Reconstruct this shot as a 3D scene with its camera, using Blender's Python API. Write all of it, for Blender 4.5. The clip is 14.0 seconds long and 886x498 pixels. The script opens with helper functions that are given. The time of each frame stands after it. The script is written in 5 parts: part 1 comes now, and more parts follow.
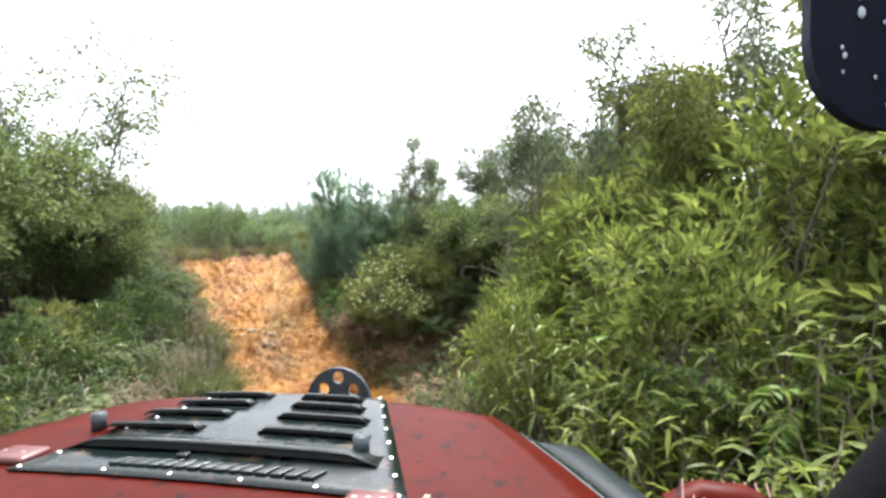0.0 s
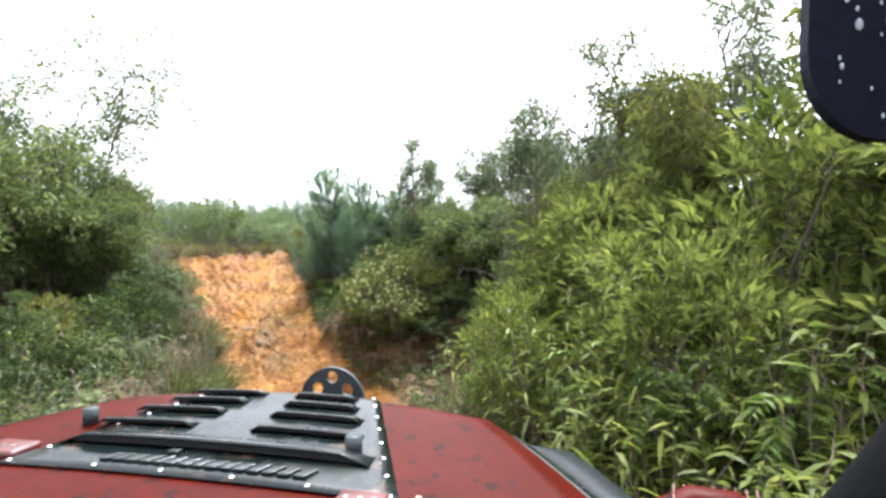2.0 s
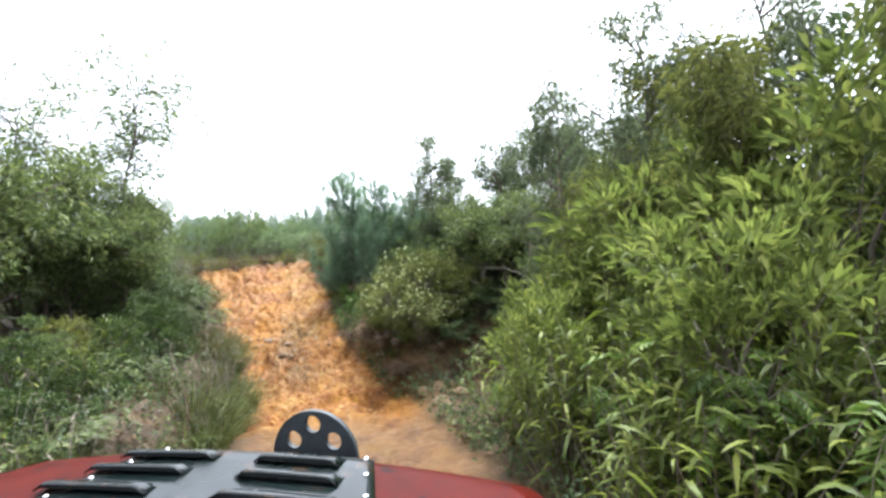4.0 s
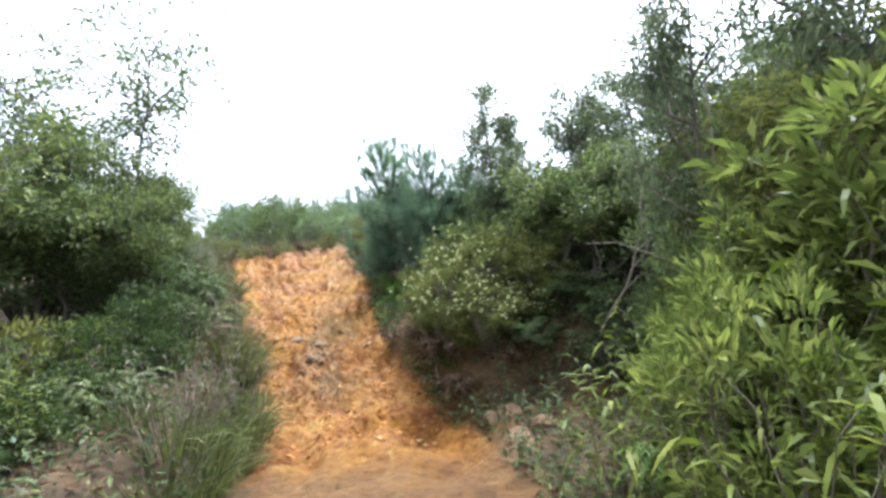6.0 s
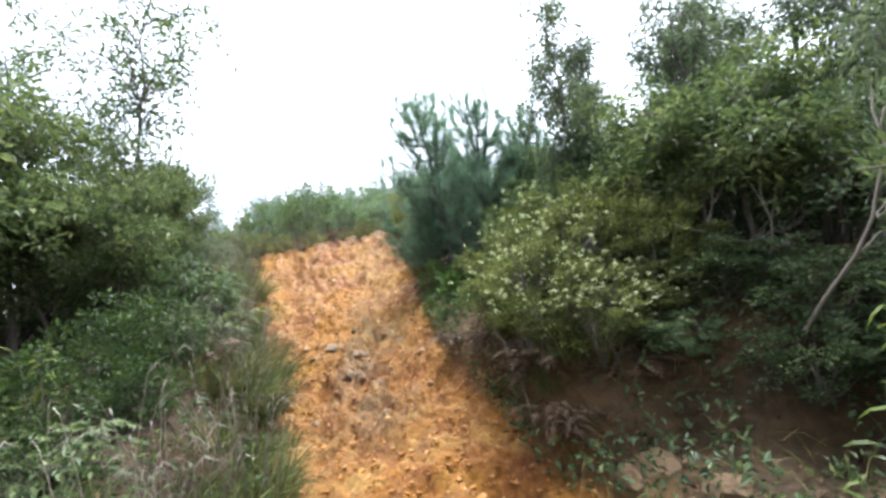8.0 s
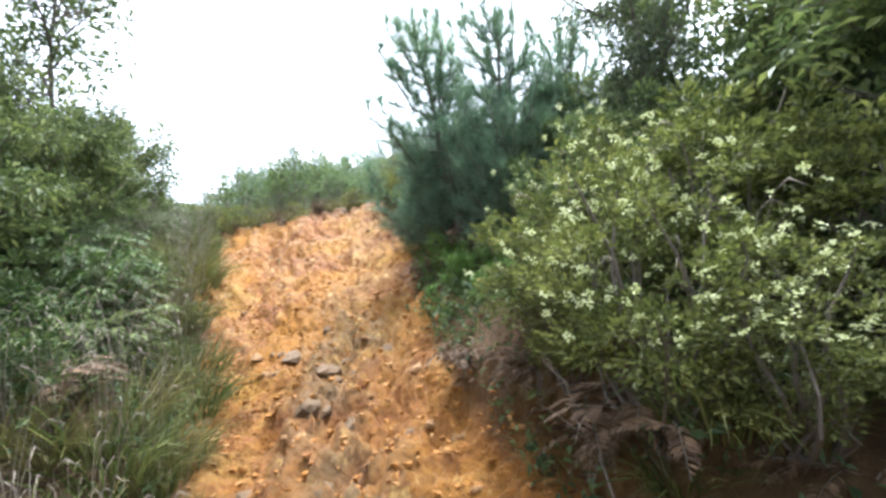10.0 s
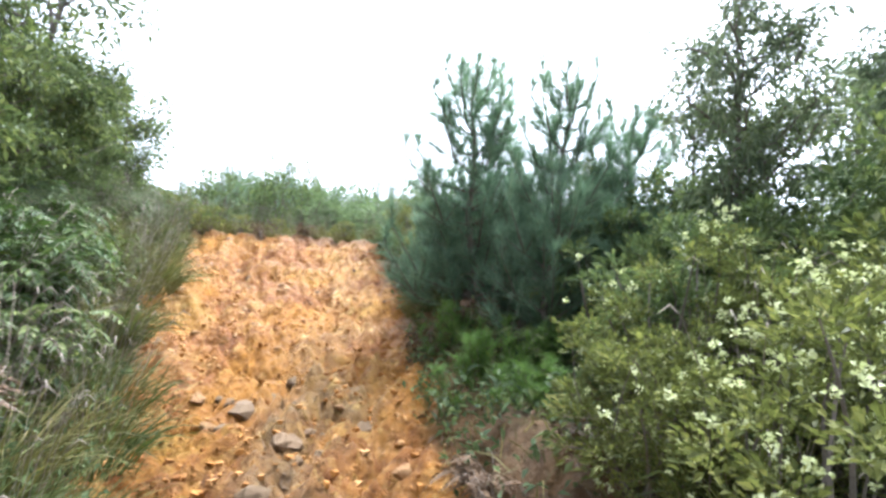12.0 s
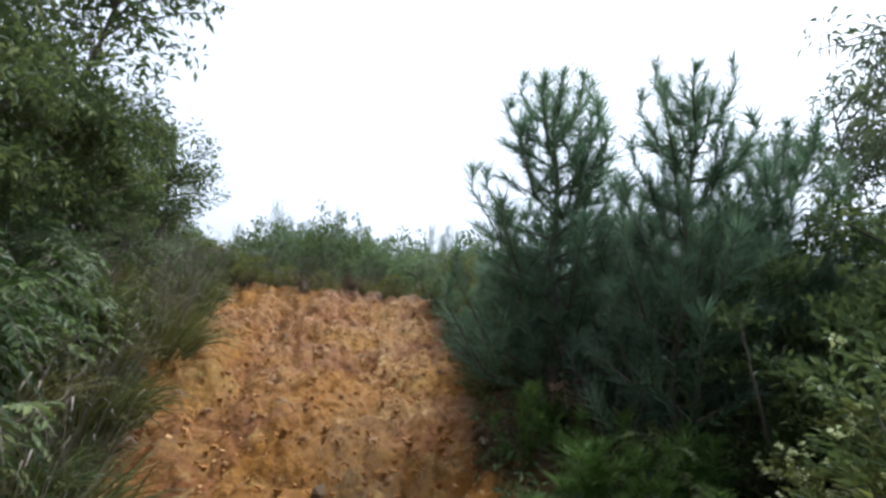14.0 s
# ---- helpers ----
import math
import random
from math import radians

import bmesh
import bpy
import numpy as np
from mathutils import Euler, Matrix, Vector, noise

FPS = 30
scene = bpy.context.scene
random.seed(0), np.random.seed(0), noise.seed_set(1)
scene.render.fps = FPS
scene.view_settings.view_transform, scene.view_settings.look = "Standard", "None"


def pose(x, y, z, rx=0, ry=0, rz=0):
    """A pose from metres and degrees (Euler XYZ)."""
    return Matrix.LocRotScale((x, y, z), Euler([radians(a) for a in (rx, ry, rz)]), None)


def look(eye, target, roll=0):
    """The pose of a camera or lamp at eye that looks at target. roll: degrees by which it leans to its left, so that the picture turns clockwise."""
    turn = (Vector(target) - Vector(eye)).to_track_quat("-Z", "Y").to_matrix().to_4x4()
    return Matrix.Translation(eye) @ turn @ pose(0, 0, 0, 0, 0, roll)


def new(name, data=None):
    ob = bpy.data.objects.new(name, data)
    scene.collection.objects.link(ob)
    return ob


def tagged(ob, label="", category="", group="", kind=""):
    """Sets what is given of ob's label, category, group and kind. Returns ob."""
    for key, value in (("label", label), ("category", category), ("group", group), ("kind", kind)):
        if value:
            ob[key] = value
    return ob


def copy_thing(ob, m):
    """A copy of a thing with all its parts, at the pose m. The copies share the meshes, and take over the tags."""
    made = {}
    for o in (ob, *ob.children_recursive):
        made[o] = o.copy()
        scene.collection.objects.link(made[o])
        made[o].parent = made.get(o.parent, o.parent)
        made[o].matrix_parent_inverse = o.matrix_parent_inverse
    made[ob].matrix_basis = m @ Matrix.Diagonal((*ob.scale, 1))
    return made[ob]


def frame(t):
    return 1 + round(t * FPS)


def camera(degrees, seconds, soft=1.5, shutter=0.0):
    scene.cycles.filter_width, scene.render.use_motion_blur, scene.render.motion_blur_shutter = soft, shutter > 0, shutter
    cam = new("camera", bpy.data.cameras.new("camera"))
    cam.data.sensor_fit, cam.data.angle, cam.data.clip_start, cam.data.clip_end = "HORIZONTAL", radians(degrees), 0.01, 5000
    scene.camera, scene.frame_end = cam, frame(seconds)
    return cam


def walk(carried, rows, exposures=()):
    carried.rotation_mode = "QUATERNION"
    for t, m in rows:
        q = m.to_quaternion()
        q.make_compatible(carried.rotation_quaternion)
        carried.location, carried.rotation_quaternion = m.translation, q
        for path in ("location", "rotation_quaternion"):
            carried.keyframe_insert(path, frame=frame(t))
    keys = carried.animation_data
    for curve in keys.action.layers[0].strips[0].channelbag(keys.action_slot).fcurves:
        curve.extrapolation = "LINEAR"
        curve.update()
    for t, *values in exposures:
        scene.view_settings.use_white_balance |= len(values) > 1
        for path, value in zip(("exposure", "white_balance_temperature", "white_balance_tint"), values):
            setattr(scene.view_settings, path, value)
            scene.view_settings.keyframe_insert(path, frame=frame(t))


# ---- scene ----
from mathutils import geometry

cam = camera(84.2, 14.0, soft=2.8)

PATH = [
    (0, look((0.000, 0.000, 1.699), (-0.002, 3.993, 1.939), -3.98)),
    (0.5, look((-0.000, 0.005, 1.699), (-0.063, 3.999, 1.921), -4.31)),
    (1, look((0.000, -0.008, 1.699), (0.117, 3.983, 1.944), -2.84)),
    (1.5, look((0.000, -0.008, 1.699), (0.114, 3.983, 1.940), -2.81)),
    (2, look((-0.000, -0.001, 1.698), (0.024, 3.991, 1.952), -2.80)),
    (2.5, look((-0.000, 0.005, 1.699), (-0.062, 3.997, 1.945), -3.51)),
    (2.7, look((-0.004, 0.010, 1.699), (-0.072, 4.002, 1.948), -3.87)),
    (4.8, look((0.037, 1.010, 1.710), (-0.163, 4.994, 2.015), -6.32)),
    (5, look((-0.035, 1.211, 1.718), (-0.282, 5.191, 2.030), -5.70)),
    (5.5, look((-0.151, 1.779, 1.696), (-0.534, 5.749, 2.000), -7.27)),
    (6, look((-0.351, 2.438, 1.724), (-0.902, 6.395, 1.928), -6.55)),
    (6.5, look((-0.594, 3.001, 1.733), (-1.247, 6.945, 1.850), -5.13)),
    (7, look((-0.687, 3.541, 1.715), (-1.455, 7.464, 1.867), -9.94)),
    (7.5, look((-0.876, 3.965, 1.740), (-1.725, 7.873, 1.840), -8.96)),
    (8, look((-1.006, 4.291, 1.751), (-1.873, 8.194, 1.881), -10.11)),
    (8.2, look((-1.123, 4.530, 1.734), (-1.998, 8.431, 1.848), -7.01)),
    (10.3, look((-1.510, 6.408, 1.736), (-2.403, 10.307, 1.687), -10.53)),
    (10.5, look((-1.450, 6.347, 1.747), (-2.253, 10.266, 1.740), -11.10)),
    (11, look((-1.644, 6.546, 1.783), (-2.341, 10.485, 1.819), -4.52)),
    (11.5, look((-1.731, 6.808, 1.793), (-2.417, 10.745, 1.960), -5.38)),
    (12, look((-2.197, 7.021, 1.874), (-2.823, 10.951, 2.277), 4.81)),
    (12.5, look((-2.325, 7.071, 1.842), (-2.858, 10.997, 2.391), 5.60)),
    (13, look((-2.397, 7.214, 1.887), (-2.974, 11.128, 2.478), 6.48)),
    (13.5, look((-2.458, 7.432, 1.913), (-3.134, 11.318, 2.578), 6.58)),
    (14, look((-2.630, 8.122, 2.016), (-3.662, 11.901, 2.821), 6.43)),
]
walk(cam, PATH, exposures=((0, 2.42, 6200, 10), (2.7, 2.42, 6100, 10), (5, 2.25, 5750, 10), (8, 2.20, 5650, 10), (10.3, 2.43, 5650, 10), (12, 2.52, 5600, 10), (12.5, 2.40, 5600, 10), (13, 2.22, 5600, 10), (13.5, 1.95, 5600, 10), (14, 1.08, 5600, 10)))

# ---- world, sun, exposure ----
world = bpy.data.worlds.new("world")
scene.world = world
world.use_nodes = True
_n, _l = world.node_tree.nodes, world.node_tree.links
_n.clear()
sky = _n.new("ShaderNodeTexSky")
sky.sky_type = "NISHITA"
sky.sun_disc = False
sky.sun_elevation = radians(71)
sky.sun_rotation = radians(24)
sky.air_density, sky.dust_density, sky.ozone_density = 1.0, 6.0, 1.0
grey = _n.new("ShaderNodeHueSaturation")
grey.inputs["Saturation"].default_value = 0.2
bg = _n.new("ShaderNodeBackground")
bg.inputs["Strength"].default_value = 0.15
outw = _n.new("ShaderNodeOutputWorld")
_l.new(sky.outputs[0], grey.inputs["Color"])
_l.new(grey.outputs[0], bg.inputs["Color"])
_l.new(bg.outputs[0], outw.inputs["Surface"])

sun_data = bpy.data.lights.new("sun", "SUN")
sun_data.energy = 1.5
sun_data.angle = radians(14)
sun_data.color = (1.0, 0.985, 0.96)
sun = new("sun", sun_data)
sun.matrix_world = look((0, 0, 30), (-4, -9, 0))

# ---- materials ----


def nodes_of(name):
    m = bpy.data.materials.new(name)
    m.use_nodes = True
    nt = m.node_tree
    return m, nt, nt.nodes["Principled BSDF"], nt.nodes["Material Output"]


def ramp_node(nt, stops):
    r = nt.nodes.new("ShaderNodeValToRGB")
    while len(r.color_ramp.elements) < len(stops):
        r.color_ramp.elements.new(0.5)
    for e, (p, c) in zip(r.color_ramp.elements, stops):
        e.position, e.color = p, (*c, 1)
    return r


def noise_node(nt, scale, detail=6.0, rough=0.6, coord="Object"):
    tc = nt.nodes.new("ShaderNodeTexCoord")
    n = nt.nodes.new("ShaderNodeTexNoise")
    n.inputs["Scale"].default_value = scale
    n.inputs["Detail"].default_value = detail
    n.inputs["Roughness"].default_value = rough
    nt.links.new(tc.outputs[coord], n.inputs["Vector"])
    return n


def mix_node(nt, a, b, fac, mode="MIX"):
    x = nt.nodes.new("ShaderNodeMix")
    x.data_type, x.blend_type = "RGBA", mode
    for sock, v in ((x.inputs[6], a), (x.inputs[7], b), (x.inputs[0], fac)):
        if isinstance(v, (int, float)):
            sock.default_value = v
        elif isinstance(v, tuple):
            sock.default_value = (*v, 1)
        else:
            nt.links.new(v, sock)
    return x.outputs[2]


def bump_into(nt, bsdf, height, strength, distance):
    b = nt.nodes.new("ShaderNodeBump")
    b.inputs["Strength"].default_value = strength
    b.inputs["Distance"].default_value = distance
    nt.links.new(height, b.inputs["Height"])
    nt.links.new(b.outputs[0], bsdf.inputs["Normal"])


def leaf_material(name, dark, mid, light, rough=0.5, glow=0.3, spot=1.1):
    """Leaves: hue varies leaf by leaf and over the plant; some light comes through the blade."""
    m, nt, bsdf, out = nodes_of(name)
    geo = nt.nodes.new("ShaderNodeNewGeometry")
    r = ramp_node(nt, [(0.0, dark), (0.55, mid), (1.0, light)])
    big = noise_node(nt, spot, 3.0)
    add = nt.nodes.new("ShaderNodeMath")
    add.operation = "MULTIPLY_ADD"
    add.inputs[1].default_value = 0.62
    nt.links.new(geo.outputs["Random Per Island"], add.inputs[0])
    sh = nt.nodes.new("ShaderNodeMath")
    sh.operation = "MULTIPLY_ADD"
    sh.inputs[1].default_value, sh.inputs[2].default_value = 1.1, -0.38
    nt.links.new(big.outputs[0], sh.inputs[0])
    nt.links.new(sh.outputs[0], add.inputs[2])
    nt.links.new(add.outputs[0], r.inputs[0])
    nt.links.new(r.outputs[0], bsdf.inputs["Base Color"])
    bsdf.inputs["Roughness"].default_value = rough
    bsdf.inputs["Specular IOR Level"].default_value = 0.2
    tr = nt.nodes.new("ShaderNodeBsdfTranslucent")
    bright = mix_node(nt, r.outputs[0], (0.86, 1.0, 0.6), 0.5, "MULTIPLY")
    nt.links.new(bright, tr.inputs["Color"])
    ms = nt.nodes.new("ShaderNodeMixShader")
    ms.inputs[0].default_value = glow
    nt.links.new(bsdf.outputs[0], ms.inputs[1])
    nt.links.new(tr.outputs[0], ms.inputs[2])
    nt.links.new(ms.outputs[0], out.inputs["Surface"])
    return m


def plain_material(name, c1, c2, scale, rough, metal=0.0, bump=0.3, dist=0.004, coat=0.0):
    m, nt, bsdf, out = nodes_of(name)
    n1, n2 = noise_node(nt, scale), noise_node(nt, scale * 9.0, 4.0)
    base = mix_node(nt, c1, c2, n1.outputs[0])
    fine = ramp_node(nt, [(0.3, (0.75, 0.75, 0.75)), (0.7, (1.15, 1.15, 1.15))])
    nt.links.new(n2.outputs[0], fine.inputs[0])
    nt.links.new(mix_node(nt, base, fine.outputs[0], 1.0, "MULTIPLY"), bsdf.inputs["Base Color"])
    bsdf.inputs["Roughness"].default_value, bsdf.inputs["Metallic"].default_value = rough, metal
    bsdf.inputs["Coat Weight"].default_value = coat
    if bump:
        bump_into(nt, bsdf, n2.outputs[0], bump, dist)
    return m


LEAF_DARK = leaf_material("leaf_dark_green", (0.0321, 0.0514, 0.0258), (0.0786, 0.111, 0.0462), (0.193, 0.217, 0.0772))
LEAF_MID = leaf_material("leaf_mid_green", (0.042, 0.063, 0.0266), (0.108, 0.143, 0.0525), (0.238, 0.262, 0.0945))
LEAF_LIGHT = leaf_material("leaf_light_green", (0.0323, 0.0429, 0.0102), (0.143, 0.175, 0.0449), (0.332, 0.342, 0.0952), glow=0.45, spot=1.2)
LEAF_SAP = leaf_material("leaf_sapling_yellow_green", (0.0324, 0.0513, 0.00702), (0.108, 0.137, 0.0175), (0.23, 0.236, 0.0386), glow=0.45, spot=0.5)
LEAF_FERN = leaf_material("leaf_fern_green", (0.0378, 0.0725, 0.0137), (0.0945, 0.148, 0.025), (0.208, 0.252, 0.0501), spot=0.8, glow=0.35)
LEAF_GREY = leaf_material("leaf_grey_green", (0.0496, 0.0667, 0.0414), (0.127, 0.154, 0.0874), (0.266, 0.287, 0.161), glow=0.4)
LEAF_BLUE = leaf_material("leaf_blue_green", (0.0184, 0.0368, 0.0104), (0.0552, 0.0865, 0.0224), (0.138, 0.173, 0.0464), spot=0.8)
NEEDLE = leaf_material("pine_needle_green", (0.0655, 0.116, 0.0806), (0.136, 0.206, 0.133), (0.257, 0.332, 0.206), 0.5, 0.4)
NEEDLE_YOUNG = leaf_material("pine_needle_fresh_green", (0.048, 0.096, 0.022), (0.110, 0.182, 0.040), (0.205, 0.285, 0.070), 0.5, 0.4)
# paler, greyer leaf green: the haze over distance is put into the colour
LEAF_FAR_HAZE = leaf_material("leaf_far_hazed_green", (0.084, 0.115, 0.063), (0.14, 0.182, 0.091), (0.21, 0.252, 0.126), spot=0.25, glow=0.45)
LEAF_GLOSS = leaf_material("leaf_glossy_deep_green", (0.018, 0.032, 0.010), (0.046, 0.072, 0.020), (0.125, 0.152, 0.040), spot=1.6)
LEAF_LIP = leaf_material("leaf_lip_yellow_green", (0.050, 0.055, 0.015), (0.150, 0.150, 0.042), (0.310, 0.285, 0.100), glow=0.4, spot=0.9)
LEAF_SHADE = leaf_material("leaf_shade_tree_green", (0.036, 0.0538, 0.0207), (0.102, 0.131, 0.046), (0.258, 0.271, 0.0897), glow=0.35, spot=1.0)
LEAF_OLIVE = leaf_material("leaf_olive_green", (0.0352, 0.044, 0.0128), (0.114, 0.125, 0.0352), (0.255, 0.251, 0.076), glow=0.4, spot=1.4)
FLOWER = leaf_material("flower_pale_yellow", (0.35, 0.378, 0.168), (0.462, 0.476, 0.266), (0.546, 0.553, 0.392), 0.6, 0.3)
GRASS = leaf_material("grass_fresh_green", (0.024, 0.034, 0.009), (0.078, 0.094, 0.026), (0.195, 0.190, 0.066), 0.55, 0.35, 0.7)
STRAW = leaf_material("grass_straw_green", (0.055, 0.055, 0.0165), (0.128, 0.114, 0.036), (0.25, 0.205, 0.078), 0.6, 0.3, 0.6)
BROWN = leaf_material("leaf_dry_brown", (0.040, 0.024, 0.013), (0.095, 0.057, 0.030), (0.19, 0.125, 0.068), 0.7, 0.15)
BARK = plain_material("bark_grey_brown", (0.063, 0.049, 0.035), (0.14, 0.115, 0.091), 6.0, 0.85, bump=0.6, dist=0.01)
TWIG = plain_material("twig_pale_brown", (0.112, 0.084, 0.0595), (0.224, 0.189, 0.147), 5.0, 0.8)
STONE = plain_material("stone_tan", (0.088, 0.046, 0.017), (0.150, 0.092, 0.040), 3.0, 0.75, bump=0.7, dist=0.012)
CLOD = plain_material("clod_orange_clay", (0.168, 0.07, 0.014), (0.266, 0.147, 0.049), 3.0, 0.7, bump=0.7, dist=0.012)
ROCKDARK = plain_material("stone_dark_grey_brown", (0.075, 0.042, 0.016), (0.17, 0.105, 0.046), 3.0, 0.7, bump=0.8, dist=0.015)


def ground_material():
    m, nt, bsdf, out = nodes_of("ground_clay_and_soil")
    at = nt.nodes.new("ShaderNodeAttribute")
    at.attribute_name = "clay"
    tc = nt.nodes.new("ShaderNodeTexCoord")
    run = nt.nodes.new("ShaderNodeMapping")
    run.inputs["Rotation"].default_value = (0, 0, radians(-22))
    run.inputs["Scale"].default_value = (1.0, 0.5, 1.0)
    nt.links.new(tc.outputs["Object"], run.inputs["Vector"])
    big = noise_node(nt, 0.9, 4.0, 0.6)
    med = noise_node(nt, 2.6, 9.0, 0.7)
    wash = noise_node(nt, 1.5, 6.0, 0.65)
    nt.links.new(run.outputs[0], wash.inputs["Vector"])
    fine = noise_node(nt, 16.0, 8.0, 0.72)
    warp = nt.nodes.new("ShaderNodeVectorMath")
    warp.operation = "MULTIPLY_ADD"
    warp.inputs[1].default_value = (0.16, 0.16, 0.16)
    nt.links.new(med.outputs["Color"], warp.inputs[0])
    nt.links.new(tc.outputs["Object"], warp.inputs[2])
    chips = nt.nodes.new("ShaderNodeTexVoronoi")
    chips.inputs["Scale"].default_value = 11.0
    nt.links.new(warp.outputs[0], chips.inputs["Vector"])
    hue = ramp_node(nt, [(0.36, (0.0479, 0.0129, 0.000858)), (0.44, (0.143, 0.0455, 0.00411)), (0.52, (0.197, 0.0727, 0.00568)), (0.59, (0.209, 0.0869, 0.00757)), (0.69, (0.251, 0.137, 0.0197))])
    nt.links.new(med.outputs[0], hue.inputs[0])
    rust = ramp_node(nt, [(0.38, (0.189, 0.0747, 0.00388)), (0.48, (0.148, 0.0478, 0.00388)), (0.57, (0.114, 0.0318, 0.00365)), (0.69, (0.236, 0.127, 0.021))])
    nt.links.new(wash.outputs[0], rust.inputs[0])
    clay = mix_node(nt, hue.outputs[0], rust.outputs[0], 0.45)
    blot = noise_node(nt, 0.75, 7.0, 0.68)
    nt.links.new(warp.outputs[0], blot.inputs["Vector"])
    ochre = ramp_node(nt, [(0.36, (0.7, 0.7, 0.7)), (0.50, (0, 0, 0))])
    washed = ramp_node(nt, [(0.53, (0, 0, 0)), (0.62, (0.6, 0.6, 0.6))])
    for r in (ochre, washed):
        nt.links.new(blot.outputs[0], r.inputs[0])
    clay = mix_node(nt, clay, (0.261, 0.13, 0.00773), ochre.outputs[0])
    clay = mix_node(nt, clay, (0.271, 0.152, 0.0328), washed.outputs[0])
    strip = nt.nodes.new("ShaderNodeAttribute")
    strip.attribute_name = "washed"
    clay = mix_node(nt, clay, (0.288, 0.185, 0.0519), strip.outputs["Fac"])
    rock = nt.nodes.new("ShaderNodeAttribute")
    rock.attribute_name = "rocky"
    clay = mix_node(nt, clay, (0.123, 0.0777, 0.0303), rock.outputs["Fac"])
    # pale chips lie in drifts
    pale = ramp_node(nt, [(0.60, (0, 0, 0)), (0.74, (1, 1, 1))])
    sep = nt.nodes.new("ShaderNodeSeparateColor")
    nt.links.new(chips.outputs["Color"], sep.inputs[0])
    nt.links.new(sep.outputs[0], pale.inputs[0])
    drift = ramp_node(nt, [(0.50, (0, 0, 0)), (0.66, (0.6, 0.6, 0.6))])
    nt.links.new(big.outputs[0], drift.inputs[0])
    both = nt.nodes.new("ShaderNodeMath")
    both.operation = "MULTIPLY"
    nt.links.new(pale.outputs[0], both.inputs[0])
    nt.links.new(drift.outputs[0], both.inputs[1])
    clay = mix_node(nt, clay, (0.278, 0.164, 0.0339), both.outputs[0])
    stain = noise_node(nt, 0.55, 5.0, 0.62)
    nt.links.new(run.outputs[0], stain.inputs["Vector"])
    deep = ramp_node(nt, [(0.40, (0.8, 0.8, 0.8)), (0.52, (0, 0, 0))])
    ruddy = ramp_node(nt, [(0.55, (0, 0, 0)), (0.66, (0.6, 0.6, 0.6))])
    for r in (deep, ruddy):
        nt.links.new(stain.outputs[0], r.inputs[0])
    clay = mix_node(nt, clay, (0.228, 0.0959, 0.00479), deep.outputs[0])
    clay = mix_node(nt, clay, (0.187, 0.0733, 0.0167), ruddy.outputs[0])
    # cream patches where the skin of the clay has scuffed off
    scuff = noise_node(nt, 4.6, 5.0, 0.66)
    nt.links.new(run.outputs[0], scuff.inputs["Vector"])
    cream = ramp_node(nt, [(0.59, (0, 0, 0)), (0.68, (0.7, 0.7, 0.7))])
    nt.links.new(scuff.outputs[0], cream.inputs[0])
    clay = mix_node(nt, clay, (0.365, 0.239, 0.0759), cream.outputs[0])
    raw = ramp_node(nt, [(0.33, (0.6, 0.6, 0.6)), (0.45, (0, 0, 0))])
    nt.links.new(scuff.outputs[0], raw.inputs[0])
    clay = mix_node(nt, clay, (0.187, 0.0733, 0.00559), raw.outputs[0])
    grit = ramp_node(nt, [(0.34, (0.48, 0.38, 0.28)), (0.47, (0.96, 0.96, 0.96)), (0.66, (1.22, 1.19, 1.12))])
    nt.links.new(fine.outputs[0], grit.inputs[0])
    clay = mix_node(nt, clay, grit.outputs[0], 0.85, "MULTIPLY")
    soil = ramp_node(nt, [(0.3, (0.026, 0.016, 0.008)), (0.48, (0.054, 0.034, 0.015)), (0.58, (0.088, 0.052, 0.023)), (0.75, (0.13, 0.085, 0.038))])
    nt.links.new(med.outputs[0], soil.inputs[0])
    nt.links.new(mix_node(nt, soil.outputs[0], clay, at.outputs["Fac"]), bsdf.inputs["Base Color"])
    rr = ramp_node(nt, [(0.4, (0.5, 0.5, 0.5)), (0.65, (0.85, 0.85, 0.85))])
    nt.links.new(wash.outputs[0], rr.inputs[0])
    nt.links.new(rr.outputs[0], bsdf.inputs["Roughness"])
    rel = nt.nodes.new("ShaderNodeMath")
    rel.operation = "MULTIPLY_ADD"
    rel.inputs[1].default_value = -0.7
    nt.links.new(chips.outputs["Distance"], rel.inputs[0])
    nt.links.new(fine.outputs[0], rel.inputs[2])
    bsdf.inputs["Specular IOR Level"].default_value = 0.27
    grain = noise_node(nt, 70.0, 5.0, 0.7)
    sum_ = nt.nodes.new("ShaderNodeMath")
    sum_.operation = "MULTIPLY_ADD"
    sum_.inputs[1].default_value = 0.28
    nt.links.new(grain.outputs[0], sum_.inputs[0])
    nt.links.new(rel.outputs[0], sum_.inputs[2])
    bump_into(nt, bsdf, sum_.outputs[0], 1.0, 0.045)
    return m


GROUND = ground_material()

# ---- mesh helpers ----


def mesh_from(name, verts, faces, mat, smooth=False):
    """A mesh from an array of places and an array of triangles or quads."""
    verts, faces = np.asarray(verts, np.float32), np.asarray(faces, np.int32)
    me = bpy.data.meshes.new(name)
    k = faces.shape[1]
    me.vertices.add(len(verts))
    me.vertices.foreach_set("co", verts.ravel())
    me.loops.add(faces.size)
    me.loops.foreach_set("vertex_index", faces.ravel())
    me.polygons.add(len(faces))
    me.polygons.foreach_set("loop_start", np.arange(0, faces.size, k, dtype=np.int32))
    me.polygons.foreach_set("use_smooth", np.full(len(faces), smooth))
    me.update(calc_edges=True)
    me.materials.append(mat)
    return me


